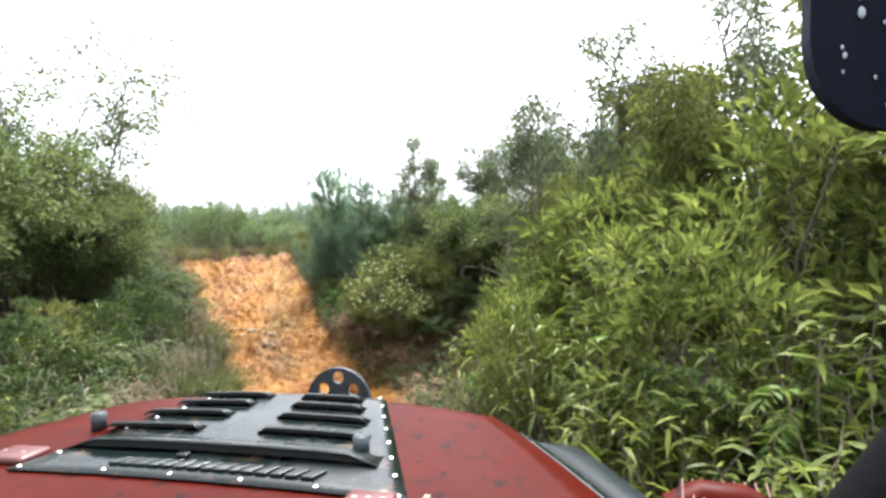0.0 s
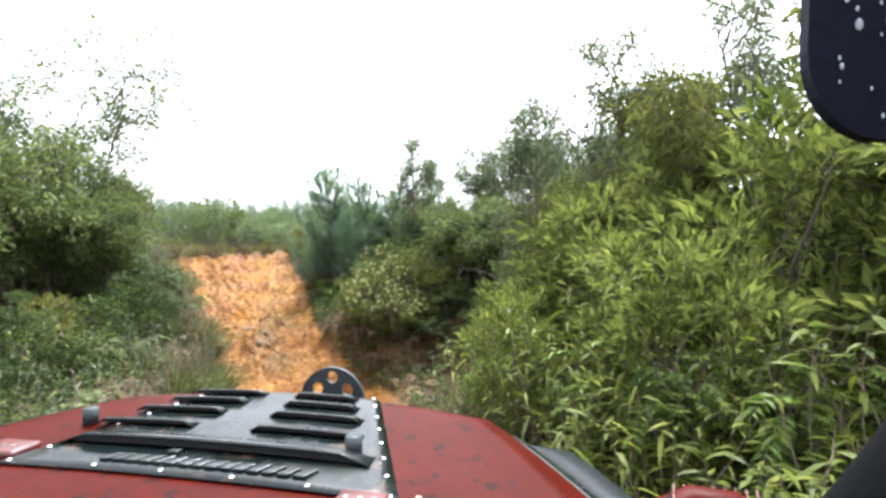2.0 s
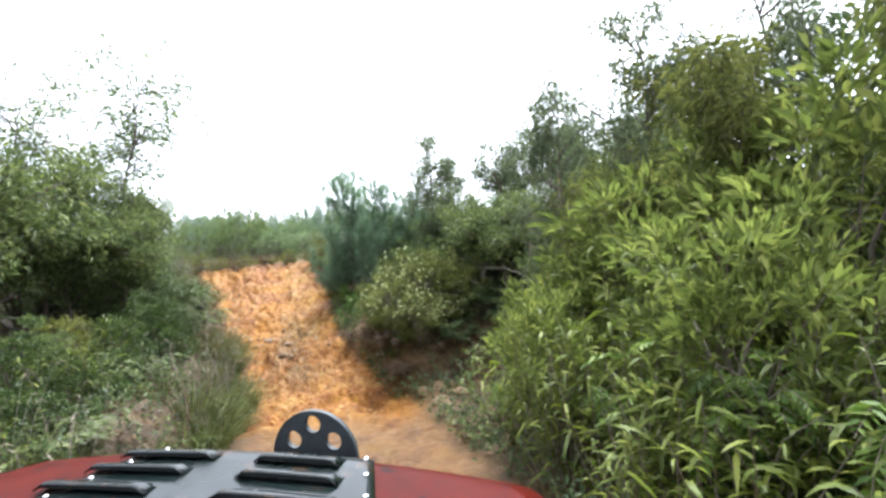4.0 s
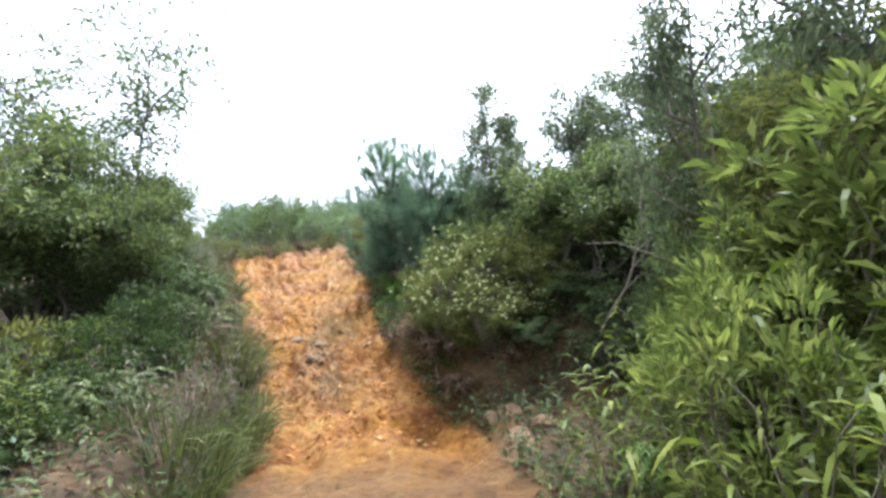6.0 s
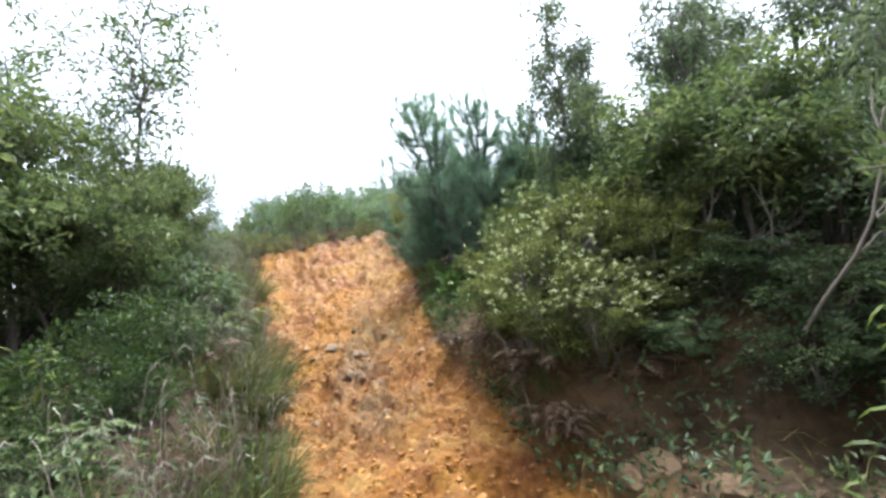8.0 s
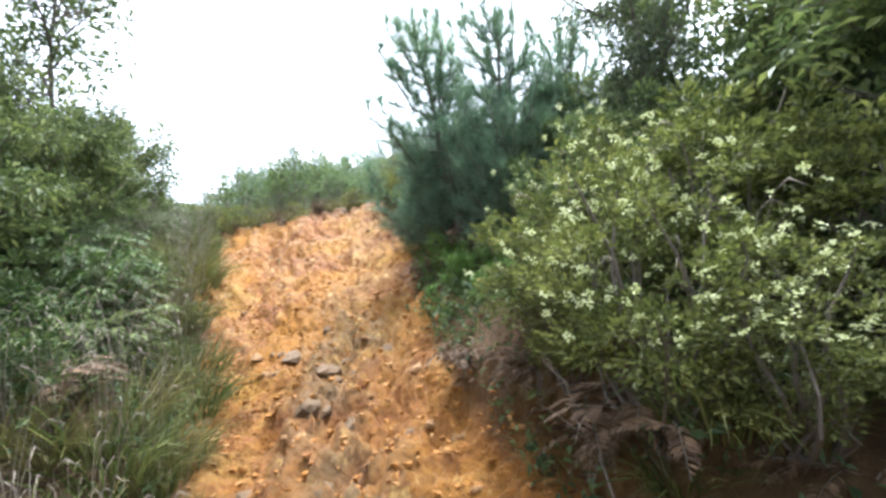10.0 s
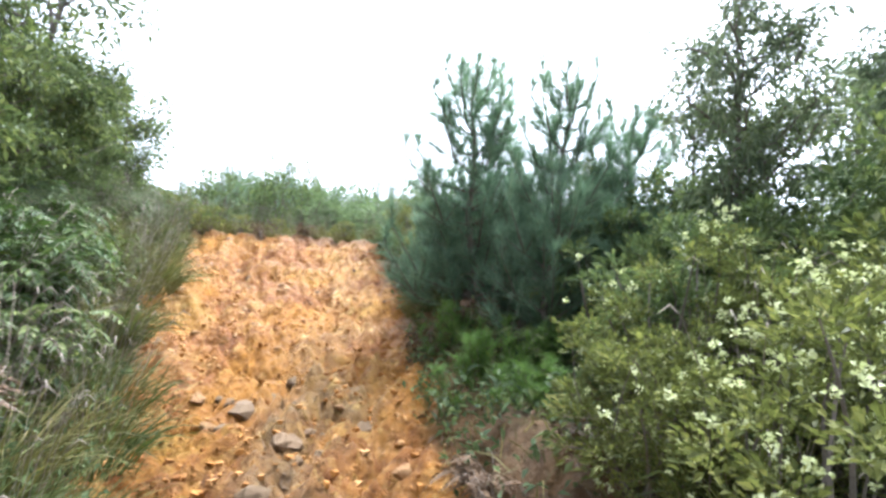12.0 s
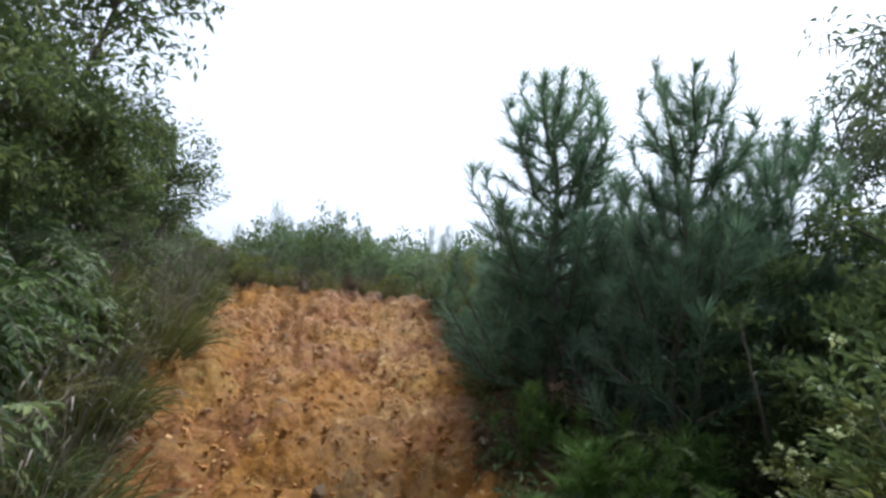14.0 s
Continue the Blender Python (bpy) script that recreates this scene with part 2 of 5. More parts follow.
def part_np(name, verts, faces, mat, parent, label="", smooth=False):
    ob = new(name, mesh_from(name, verts, faces, mat, smooth))
    ob.parent = parent
    if label:
        tagged(ob, label)
    return ob


def part(name, bm, mat, parent, label="", smooth=False):
    me = bpy.data.meshes.new(name)
    if smooth:
        for f in bm.faces:
            f.smooth = True
    bm.to_mesh(me)
    bm.free()
    me.materials.append(mat)
    ob = new(name, me)
    ob.parent = parent
    if label:
        tagged(ob, label)
    return ob


def unit(v):
    return v / np.maximum(np.linalg.norm(v, axis=-1, keepdims=True), 1e-9)


def leaves(base, way, length, width, rng, fold=0.25, droop=0.15):
    """Kite-shaped leaves, folded along the midrib: from base places along ways."""
    n = len(base)
    way = unit(way)
    side = unit(np.cross(way, unit(rng.normal(size=(n, 3)) + [0, 0, 1.6])))
    up = np.cross(side, way)
    length = np.broadcast_to(np.asarray(length, float), (n,))[:, None]
    width = np.broadcast_to(np.asarray(width, float), (n,))[:, None]
    mid = base + way * length * 0.45
    tip = base + way * length - np.array([0, 0, 1.0]) * length * droop
    l, r = mid - side * width / 2 + up * width * fold, mid + side * width / 2 + up * width * fold
    v = np.stack([base, l, tip, r], 1).reshape(-1, 3)
    i = np.arange(n)[:, None] * 4
    f = np.concatenate([i + [0, 2, 1], i + [0, 3, 2]])
    return v, f


def blades(base, way, length, width, bend, rng):
    """Grass blades that arch over: two quads and a tip, as triangles."""
    n = len(base)
    way = unit(way)
    out = way * [1, 1, 0]
    side = unit(np.cross(way, [0, 0, 1.0]) + rng.normal(size=(n, 3)) * 0.3)
    length, width, bend = (np.broadcast_to(np.asarray(a, float), (n,))[:, None] for a in (length, width, bend))
    rows = []
    for s, w in ((0, 1.0), (0.4, 0.85), (0.75, 0.5)):
        c = base + way * length * s + (unit(out) * 0.5 - [0, 0, 1.0]) * bend * length * s * s
        rows += [c - side * width * w / 2, c + side * width * w / 2]
    rows.append(base + way * length + (unit(out) * 0.5 - [0, 0, 1.0]) * bend * length)
    v = np.stack(rows, 1).reshape(-1, 3)
    i = np.arange(n)[:, None] * 7
    f = np.concatenate([i + t for t in ([0, 1, 3], [0, 3, 2], [2, 3, 5], [2, 5, 4], [4, 5, 6])])
    return v, f


def tubes(paths, sides=5):
    """Tapered tubes along paths: each a list of (place, radius)."""
    vs, fs, at = [], [], 0
    for path in paths:
        pts = np.array([p for p, _ in path], float)
        rad = np.array([r for _, r in path], float)
        way = unit(np.gradient(pts, axis=0))
        span = unit(pts[-1] - pts[0])
        ref = np.array([[1.0, 0.13, 0.0]]) if abs(span[2]) > 0.6 else np.array([[0.09, 0.05, 1.0]])
        a = unit(np.cross(way, ref))
        b = np.cross(way, a)
        ang = np.linspace(0, 2 * np.pi, sides, endpoint=False)
        ring = pts[:, None] + rad[:, None, None] * (np.cos(ang)[None, :, None] * a[:, None] + np.sin(ang)[None, :, None] * b[:, None])
        vs.append(ring.reshape(-1, 3))
        for k in range(len(pts) - 1):
            for s in range(sides):
                t = (s + 1) % sides
                fs.append((at + k * sides + s, at + k * sides + t, at + (k + 1) * sides + t, at + (k + 1) * sides + s))
        at += len(pts) * sides
    return np.concatenate(vs), np.array(fs)


def wavy(a, b, r0, r1, rng, n=6, sway=0.08):
    a, b = np.array(a, float), np.array(b, float)
    size = np.linalg.norm(b - a)
    off = rng.normal(size=3) * sway * size
    s = np.linspace(0, 1, n)
    return [(a + (b - a) * t + off * math.sin(math.pi * t) + rng.normal(size=3) * 0.012 * size * (0 < t < 1), r0 + (r1 - r0) * t) for t in s]


# ---- the lie of the land ----
TRACK_Y = (-300, -3, 2, 4.4, 7.3, 8.2, 9.3, 10.0, 10.9, 12.0, 13.0, 14.3, 15.5, 16.7, 17.6, 24, 40, 300)
TRACK_LEFT = (-1.7, -1.6, -1.9, -2.6, -3.3, -3.7, -4.35, -4.8, -5.55, -6.4, -7.05, -7.9, -8.7, -9.3, -9.7, -11, -15, -80)
TRACK_RIGHT = (1.5, 1.5, 1.0, 0.3, -0.7, -1.45, -2.0, -2.45, -2.85, -3.25, -3.5, -4.05, -4.5, -5.1, -5.5, -8, -12, -76)
LEVEL_Y = (-300, 4, 6, 7, 8, 10, 12, 14, 16, 16.9, 17.5, 19, 24, 45, 300)
LEVEL_Z = (-4, 0, -0.05, -0.04, 0.05, 0.69, 1.26, 1.78, 2.42, 2.93, 3.03, 3.15, 3.7, 6.4, 9)
BANK_Y = (-300, 0, 4, 7, 7.9, 8.4, 9, 10, 11, 12, 13.5, 15, 17.5, 19, 300)
BANK_LEFT = (0.3, 0.4, 0.5, 0.8, 0.85, 0.88, 0.9, 0.8, 0.7, 0.6, 0.5, 0.4, 0.15, 0.05, 0.0)
BANK_RIGHT = (0.2, 0.2, 0.08, 0.05, 0.1, 0.65, 0.8, 0.5, 0.12, 0.15, 0.4, 0.5, 0.3, 0.05, 0.0)


def soft(x):
    x = np.clip(x, 0, 1)
    return x * x * (3 - 2 * x)


def lie(x, y):
    """Height of the ground and how much of it is bare clay."""
    x, y = np.asarray(x, float), np.asarray(y, float)
    wob = 0.12 * np.sin(y * 2.3 + 0.6) + 0.08 * np.sin(y * 5.1)
    lo, hi = np.interp(y, TRACK_Y, TRACK_LEFT) + wob, np.interp(y, TRACK_Y, TRACK_RIGHT) + wob * 0.7
    z = np.interp(y, LEVEL_Y, LEVEL_Z)
    out_l, out_r = np.maximum(lo - x, 0), np.maximum(x - hi, 0)
    z = z + soft(out_l / 0.9) * np.interp(y, BANK_Y, BANK_LEFT) + np.minimum(out_l, 6) * 0.06
    z = z + soft(out_r / 0.5) * np.interp(y, BANK_Y, BANK_RIGHT) + np.minimum(out_r, 6) * 0.03
    # the left flank of the slope rises towards its bank
    z = z + 0.42 * soft((lo + 1.5 - x) / 1.7) * soft((y - 10.8) / 1.6) * (1 - soft((y - 14.6) / 1.8))
    inside = np.minimum(x - lo, hi - x)
    clay = soft((inside + 0.25) / 0.35) * soft((y - 6.2) / 1.6) * (1 - soft((y - 16.5) / 1.5))
    clay = np.maximum(clay, 0.35 * soft((inside + 0.2) / 0.5) * (y < 9))
    clay = np.maximum(clay, 0.3 * soft((inside + 0.8) / 0.8) * (y > 7.5) * (y < 17))
    return z, clay


def lie_z(x, y):
    return float(lie(x, y)[0])


def turbulence(x, y, scale, octaves=4, seed=0.0):
    out = np.zeros(x.shape)
    flat_x, flat_y = x.ravel(), y.ravel()
    res = np.array([noise.fractal(Vector((a * scale, b * scale, seed)), 1.0, 2.1, octaves) for a, b in zip(flat_x, flat_y)])
    return res.reshape(out.shape)


def broken(x, y, scale, seed=0.0):
    """Clods: plates of uneven height and tilt with cracks between."""
    out = np.empty(len(x))
    for i, (a, b) in enumerate(zip(x, y)):
        d, p = noise.voronoi(Vector((a * scale, b * scale, seed)))
        q = p[0]
        h = noise.cell(q * 7.3)
        tilt = (a * scale - q.x) * noise.cell(q * 3.1) + (b * scale - q.y) * noise.cell(q * 5.7)
        out[i] = (h - 0.5 + 0.8 * tilt) * min(1.0, (d[1] - d[0]) * 3.5)
    return out


GRID = []


def ground_z(x, y):
    """Height of the finished ground, roughness and ruts included."""
    xs, ys, z = GRID
    i, j = int(np.searchsorted(xs, x)) - 1, int(np.searchsorted(ys, y)) - 1
    u, v = (x - xs[i]) / (xs[i + 1] - xs[i]), (y - ys[j]) / (ys[j + 1] - ys[j])
    return float((z[j, i] * (1 - u) + z[j, i + 1] * u) * (1 - v) + (z[j + 1, i] * (1 - u) + z[j + 1, i + 1] * u) * v)


def build_ground():
    xs = np.unique(np.concatenate([np.linspace(-320, -40, 12), np.linspace(-40, -12, 30), np.linspace(-12, -9.5, 22), np.arange(-9.5, -0.5, 0.045), np.linspace(-0.5, 5, 36), np.linspace(5, 40, 24), np.linspace(40, 320, 12)]))
    ys = np.unique(np.concatenate([np.linspace(-320, -6, 14), np.linspace(-6, 5, 40), np.arange(5, 18.6, 0.045), np.linspace(18.6, 50, 60), np.linspace(50, 320, 14)]))
    x, y = np.meshgrid(xs, ys)
    z, clay = lie(x, y)
    near = (x > -11) & (x < 4) & (y > 3) & (y < 20)
    rough = np.zeros(x.shape)
    rough[near] = turbulence(x[near], y[near], 1.1, 5)
    ridge = np.zeros(x.shape)
    ridge[near] = 1 - 2 * np.abs(turbulence(x[near] * 1.4 + 0.3 * rough[near], y[near] * 0.9, 1.9, 4, 7.0))
    clods = np.zeros(x.shape)
    bare = near & (clay > 0.2)
    clods[bare] = broken(x[bare] + 0.12 * rough[bare], y[bare], 3.2) * 0.5 + broken(x[bare], y[bare] + 0.1 * rough[bare], 7.5, 4.0) * 0.42 + broken(x[bare], y[bare], 14.0, 9.0) * 0.22
    z = z + np.where(near, 0.13 * rough * (0.35 + 0.65 * clay) + (0.04 * ridge + 0.12 * clods) * clay, 0)
    # a vein of broken rock runs down the middle of the slope
    vein = np.exp(-(((x + 4.0 - 0.4 * (11.4 - y)) / 0.5) ** 2)) * soft((y - 8.2) / 0.8) * (1 - soft((y - 11.2) / 1.1))
    z = z + vein * (0.16 * clods + 0.05 * ridge) * clay
    flow = np.zeros(x.shape)
    run_x, run_y = x + 0.42 * y, y * 0.28
    flow[bare] = np.abs(turbulence(run_x[bare] + 0.2 * rough[bare], run_y[bare], 2.3, 3, 11.0))
    z = z - 0.11 * np.clip(0.22 - flow, 0, 0.22) / 0.22 * clay * soft((y - 8.5) / 1.5)
    # two wheel ruts worn into the slope
    mid = (np.interp(y, TRACK_Y, TRACK_LEFT) + np.interp(y, TRACK_Y, TRACK_RIGHT)) / 2
    for side in (-0.75, 0.75):
        z = z - 0.10 * np.exp(-(((x - mid - side) / 0.22) ** 2)) * clay
    GRID.extend((xs, ys, z))
    nx, ny = len(xs), len(ys)
    i = (np.arange(ny - 1)[:, None] * nx + np.arange(nx - 1)[None]).reshape(-1, 1)
    faces = i + np.array([0, 1, nx + 1, nx])
    me = mesh_from("ground", np.stack([x, y, z], -1).reshape(-1, 3), faces, GROUND, True)
    layer = me.attributes.new("clay", "FLOAT", "POINT")
    layer.data.foreach_set("value", clay.astype(np.float32).ravel())
    hi = np.interp(y, TRACK_Y, TRACK_RIGHT)
    lo = np.interp(y, TRACK_Y, TRACK_LEFT)
    band = np.maximum(np.exp(-(((hi - x - 0.75) / 0.45) ** 2)), 0.9 * np.exp(-(((x - lo - 0.45) / 0.35) ** 2) - ((y - 13.2) / 1.3) ** 2))
    washed = np.clip(band * (0.45 + 0.9 * rough + 0.5 * clods) * soft((y - 9.5) / 2.0) * clay, 0, 0.3)
    layer = me.attributes.new("washed", "FLOAT", "POINT")
    layer.data.foreach_set("value", washed.astype(np.float32).ravel())
    rocky = np.clip(vein * (0.95 + 1.3 * rough + 0.9 * clods), 0, 0.95) * clay
    layer = me.attributes.new("rocky", "FLOAT", "POINT")
    layer.data.foreach_set("value", rocky.astype(np.float32).ravel())
    return tagged(new("ground", me), "rutted orange clay track between overgrown earth banks", "ground", kind="structure")


ground = build_ground()

# ---- plants ----


def plant(name, label, category, group=""):
    return tagged(new(name), label, category, group)


def crown_points(rng, k, rx, ry, rz, hollow=0.45):
    p = unit(rng.normal(size=(k, 3))) * (hollow + (1 - hollow) * rng.random((k, 1)) ** 0.6)
    return p * [rx, ry, rz]


def leafy_bush(seed, rx, h, clumps, per, size, mat, label, name="bush", category="bush", long=2.4, spread=0.2, flowers=0, stalk=BARK, low=0.12):
    """A dense shrub: stems from one root to clumps of leaves over a dome with an uneven outline."""
    rng = np.random.default_rng(seed)
    ob = plant(name, label, category)
    c = crown_points(rng, clumps, rx, rx, h * 0.5)
    c[:, 2] += h * 0.52
    c *= (0.8 + 0.4 * rng.random((clumps, 1)))
    c[:, 2] = np.maximum(c[:, 2], low * h)
    paths = [wavy((rng.normal() * 0.05, rng.normal() * 0.05, -0.15), q, 0.012 + 0.006 * h, 0.004, rng) for q in c[:: max(1, clumps // 26)]]
    v, f = tubes(paths, 4)
    part_np("stem", v, f, stalk, ob, "thin branching stems")
    n = clumps * per
    cc = np.repeat(c, per, 0)
    off = unit(rng.normal(size=(n, 3))) * spread * rng.random((n, 1)) ** 0.5 * [1.2, 1.2, 0.8]
    base = cc + off
    base[:, 2] = np.maximum(base[:, 2], 0.02)
    way = unit(off) + unit(cc * [1, 1, 0.4]) * 0.7 + [0, 0, 0.35] + rng.normal(size=(n, 3)) * 0.4
    ln = size * (0.6 + 0.8 * rng.random(n))
    v, f = leaves(base, way, ln, ln / long, rng)
    part_np("foliage", v, f, mat, ob)
    if flowers:
        high = c[c[:, 2] > 0.38 * h]
        tops = high[rng.permutation(len(high))[:flowers]]
        heads = np.repeat(tops + unit(tops * [1, 1, 0.4]) * spread * 1.1 + [0, 0, spread * 0.5], 3, 0) + rng.normal(size=(len(tops) * 3, 3)) * spread * 0.8
        b = np.repeat(heads, 14, 0) + rng.normal(size=(len(heads) * 14, 3)) * 0.012
        v, f = leaves(b, rng.normal(size=b.shape) + [0, 0, 0.6], 0.025, 0.020, rng)
        part_np("blossom", v, f, FLOWER, ob, "pale yellow flower heads")
    return ob


def open_tree(seed, h, trunk_r, crown_r, crown_low, clumps, per, size, mat, label, spread=0.22, long=2.6, lean=(0, 0), name="tree", droop=0.15):
    """A tree: tapered trunk, limbs, and a crown of many leaf clumps with gaps of sky between."""
    rng = np.random.default_rng(seed)
    ob = plant(name, label, "tree")
    top = np.array([lean[0], lean[1], h * 0.93])
    trunk = wavy((0, 0, -0.25), top, trunk_r, trunk_r * 0.2, rng, 9, 0.03)
    paths, ends = [trunk], []
    limbs = max(8, clumps // 5)
    for k in range(limbs):
        s = crown_low + (1 - crown_low) * (k + rng.random()) / limbs
        i = min(int(s * 8), 7)
        a = np.array(trunk[i][0]) + (np.array(trunk[i + 1][0]) - trunk[i][0]) * (s * 8 - i)
        ang = rng.random() * 2 * math.pi
        reach = crown_r * (1.0 - 0.55 * abs(s - 0.6) / 0.6) * (0.55 + 0.6 * rng.random())
        b = a + np.array([math.cos(ang) * reach, math.sin(ang) * reach, reach * (0.35 + 0.5 * rng.random())])
        limb = wavy(a, b, trunk_r * 0.35, 0.005, rng, 6, 0.1)
        paths.append(limb)
        for _ in range(5):
            t = 0.4 + 0.6 * rng.random()
            j = min(int(t * 5), 4)
            q = np.array(limb[j][0]) + rng.normal(size=3) * crown_r * 0.16
            ends.append(q)
            paths.append(wavy(limb[max(j - 1, 0)][0], q, 0.007, 0.003, rng, 4, 0.1))
    c = np.array(ends)[:clumps]
    v, f = tubes(paths, 5)
    part_np("trunk", v, f, BARK, ob, "slender grey-brown trunk and limbs", True)
    n = len(c) * per
    cc = np.repeat(c, per, 0)
    off = unit(rng.normal(size=(n, 3))) * spread * 1.5 * rng.random((n, 1)) ** 0.6
    way = unit(off) + rng.normal(size=(n, 3)) * 0.5 + [0, 0, 0.1]
    ln = size * (0.6 + 0.8 * rng.random(n))
    v, f = leaves(cc + off, way, ln, ln / long, rng, droop=droop)
    part_np("crown", v, f, mat, ob)
    return ob


def pine(seed, h, reach, label, needles=95, name="pine_tree", length=0.17, step=0.24, mat=NEEDLE):
    """A young pine: whorls of upturned branches, each shoot a brush of long needles."""
    rng = np.random.default_rng(seed)
    ob = plant(name, label, "tree")
    trunk = wavy((0, 0, -0.2), (rng.normal() * 0.04 * h, rng.normal() * 0.04 * h, h), 0.018 * h, 0.008, rng, 9, 0.015)
    paths, shoots = [trunk], []
    levels = int(h / step)
    for k in range(levels):
        s = 0.10 + 0.88 * k / levels
        i = min(int(s * 8), 7)
        a = np.array(trunk[i][0]) + (np.array(trunk[i + 1][0]) - trunk[i][0]) * (s * 8 - i)
        r = reach * (1 - s) ** 0.55 + 0.12
        for j in range(5):
            ang = j * 2 * math.pi / 5 + k * 0.7 + rng.normal() * 0.5
            rr = r * (0.35 + 0.85 * rng.random())
            d = np.array([math.cos(ang), math.sin(ang), 0])
            m = a + d * rr * 0.6 + [0, 0, rr * 0.18]
            e = a + d * rr + [0, 0, rr * 0.65 + 0.16]
            paths.append([(a, 0.004 * h), (m, 0.003 * h), (e, 0.005)])
            shoots.append((m - (m - a) * 0.25, e))
            candle = e + [rng.normal() * 0.03, rng.normal() * 0.03, 0.12 + 0.14 * rng.random()]
            paths.append([(e, 0.005), (candle, 0.003)])
            shoots.append((e, candle))
            if rr > 0.3:
                shoots.append((a + (m - a) * 0.3, m))
            if rr > 0.4:
                for sgn in (-1, 1):
                    q = np.array([-d[1], d[0], 0]) * sgn * rr * 0.35
                    e2 = m + q + d * rr * 0.2 + [0, 0, rr * 0.3]
                    paths.append([(m, 0.008), (e2, 0.004)])
                    shoots.append((m + q * 0.3, e2))
    tip = np.array(trunk[-1][0])
    for i in range(4, 8):
        shoots.append((np.array(trunk[i][0]), np.array(trunk[i + 1][0])))
        shoots.append((np.array(trunk[i][0]), np.array(trunk[i + 1][0])))
    for j in range(4):
        e = tip + [rng.normal() * 0.12, rng.normal() * 0.12, 0.05 + 0.25 * rng.random()]
        shoots.append((tip - [0, 0, 0.25], e))
        paths.append([(tip, 0.008), (e, 0.005)])
    v, f = tubes(paths, 5)
    part_np("trunk", v, f, BARK, ob, "scaly brown trunk with whorled branches", True)
    base, way = [], []
    for a, e in shoots:
        t = rng.random((needles, 1)) ** 0.7
        base.append(a + (e - a) * t)
        w = unit(e - a)
        way.append(w * 1.0 + unit(rng.normal(size=(needles, 3))) * 0.85 + [0, 0, 0.15])
    base, way = np.concatenate(base), unit(np.concatenate(way))
    n = len(base)
    ln = length * (0.6 + 0.7 * rng.random((n, 1)))
    side = unit(np.cross(way, rng.normal(size=(n, 3)))) * 0.0042
    v = np.stack([base - side, base + side, base + way * ln - [0, 0, 0.012]], 1).reshape(-1, 3)
    f = np.arange(n)[:, None] * 3 + [0, 1, 2]
    part_np("needle_crown", v, f, mat, ob)
    return ob


def fern(seed, stems, h, reach, label, mat=LEAF_FERN, per=7, frond=0.34, name="fern"):
    """Arching stems that carry drooping fronds, each a rib with paired leaflets."""
    rng = np.random.default_rng(seed)
    ob = plant(name, label, "fern")
    paths, lb, lw, ll = [], [], [], []
    for _ in range(stems):
        ang, hh = rng.random() * 2 * math.pi, h * (0.55 + 0.5 * rng.random())
        d = np.array([math.cos(ang), math.sin(ang), 0])
        rr = reach * (0.3 + 0.8 * rng.random())
        pts = [(rng.normal() * 0.06, rng.normal() * 0.06, -0.1)] + [tuple(d * rr * s**1.6 + [0, 0, hh * (1.25 * s - 0.3 * s * s)]) for s in (0.25, 0.5, 0.75, 1.0)]
        paths.append([(np.array(p), 0.008 - 0.0013 * i) for i, p in enumerate(pts)])
        for k in range(per):
            s = 0.3 + 0.7 * (k + rng.random()) / per
            j = min(int(s * 4), 3)
            o = np.array(pts[j]) + (np.array(pts[j + 1]) - pts[j]) * (s * 4 - j)
            a2 = ang + rng.normal() * 1.1
            w = np.array([math.cos(a2), math.sin(a2), 0.35 + 0.3 * rng.normal()])
            size = frond * (0.6 + 0.7 * rng.random())
            m = 11
            u = np.linspace(0.06, 1, m)[:, None]
            rib = o + w * size * u - np.array([0, 0, 1.0]) * size * 0.75 * u**2.2
            paths.append([(rib[i], 0.0035 - 0.0002 * i) for i in (0, 3, 6, 10)])
            tan = unit(np.gradient(rib, axis=0))
            sid = unit(np.cross(tan, [0, 0, 1.0]))
            taper = np.sin(np.clip(u * 0.9 + 0.12, 0, 1) * math.pi) ** 0.7
            for sg in (-1, 1):
                lb.append(rib)
                lw.append(sid * sg + tan * 0.75 + [0, 0, -0.12])
                ll.append((0.24 * size * taper)[:, 0])
    v, f = tubes(paths, 3)
    part_np("stem", v, f, TWIG, ob, "thin arching stems")
    ln = np.concatenate(ll) + 0.008
    v, f = leaves(np.concatenate(lb), np.concatenate(lw), ln, ln * 0.42, rng, 0.1, 0.12)
    part_np("frond", v, f, mat, ob)
    return ob


def lances(base, way, length, width, bend, rng):
    """Long lance-shaped leaves that arch over."""
    n = len(base)
    way = unit(way)
    side = unit(np.cross(way, [0, 0, 1.0]) + rng.normal(size=(n, 3)) * 0.25)
    length, width, bend = (np.broadcast_to(np.asarray(q, float), (n,))[:, None] for q in (length, width, bend))
    rows = [base]
    for s, w in ((0.3, 1.0), (0.68, 0.8)):
        c = base + way * length * s - np.array([0, 0, 1.0]) * bend * length * s * s
        rows += [c - side * width * w / 2, c + side * width * w / 2]
    rows.append(base + way * length - np.array([0, 0, 1.0]) * bend * length)
    v = np.stack(rows, 1).reshape(-1, 3)
    i = np.arange(n)[:, None] * 6
    return v, np.concatenate([i + q for q in ([0, 2, 1], [1, 2, 4], [1, 4, 3], [3, 4, 5])])


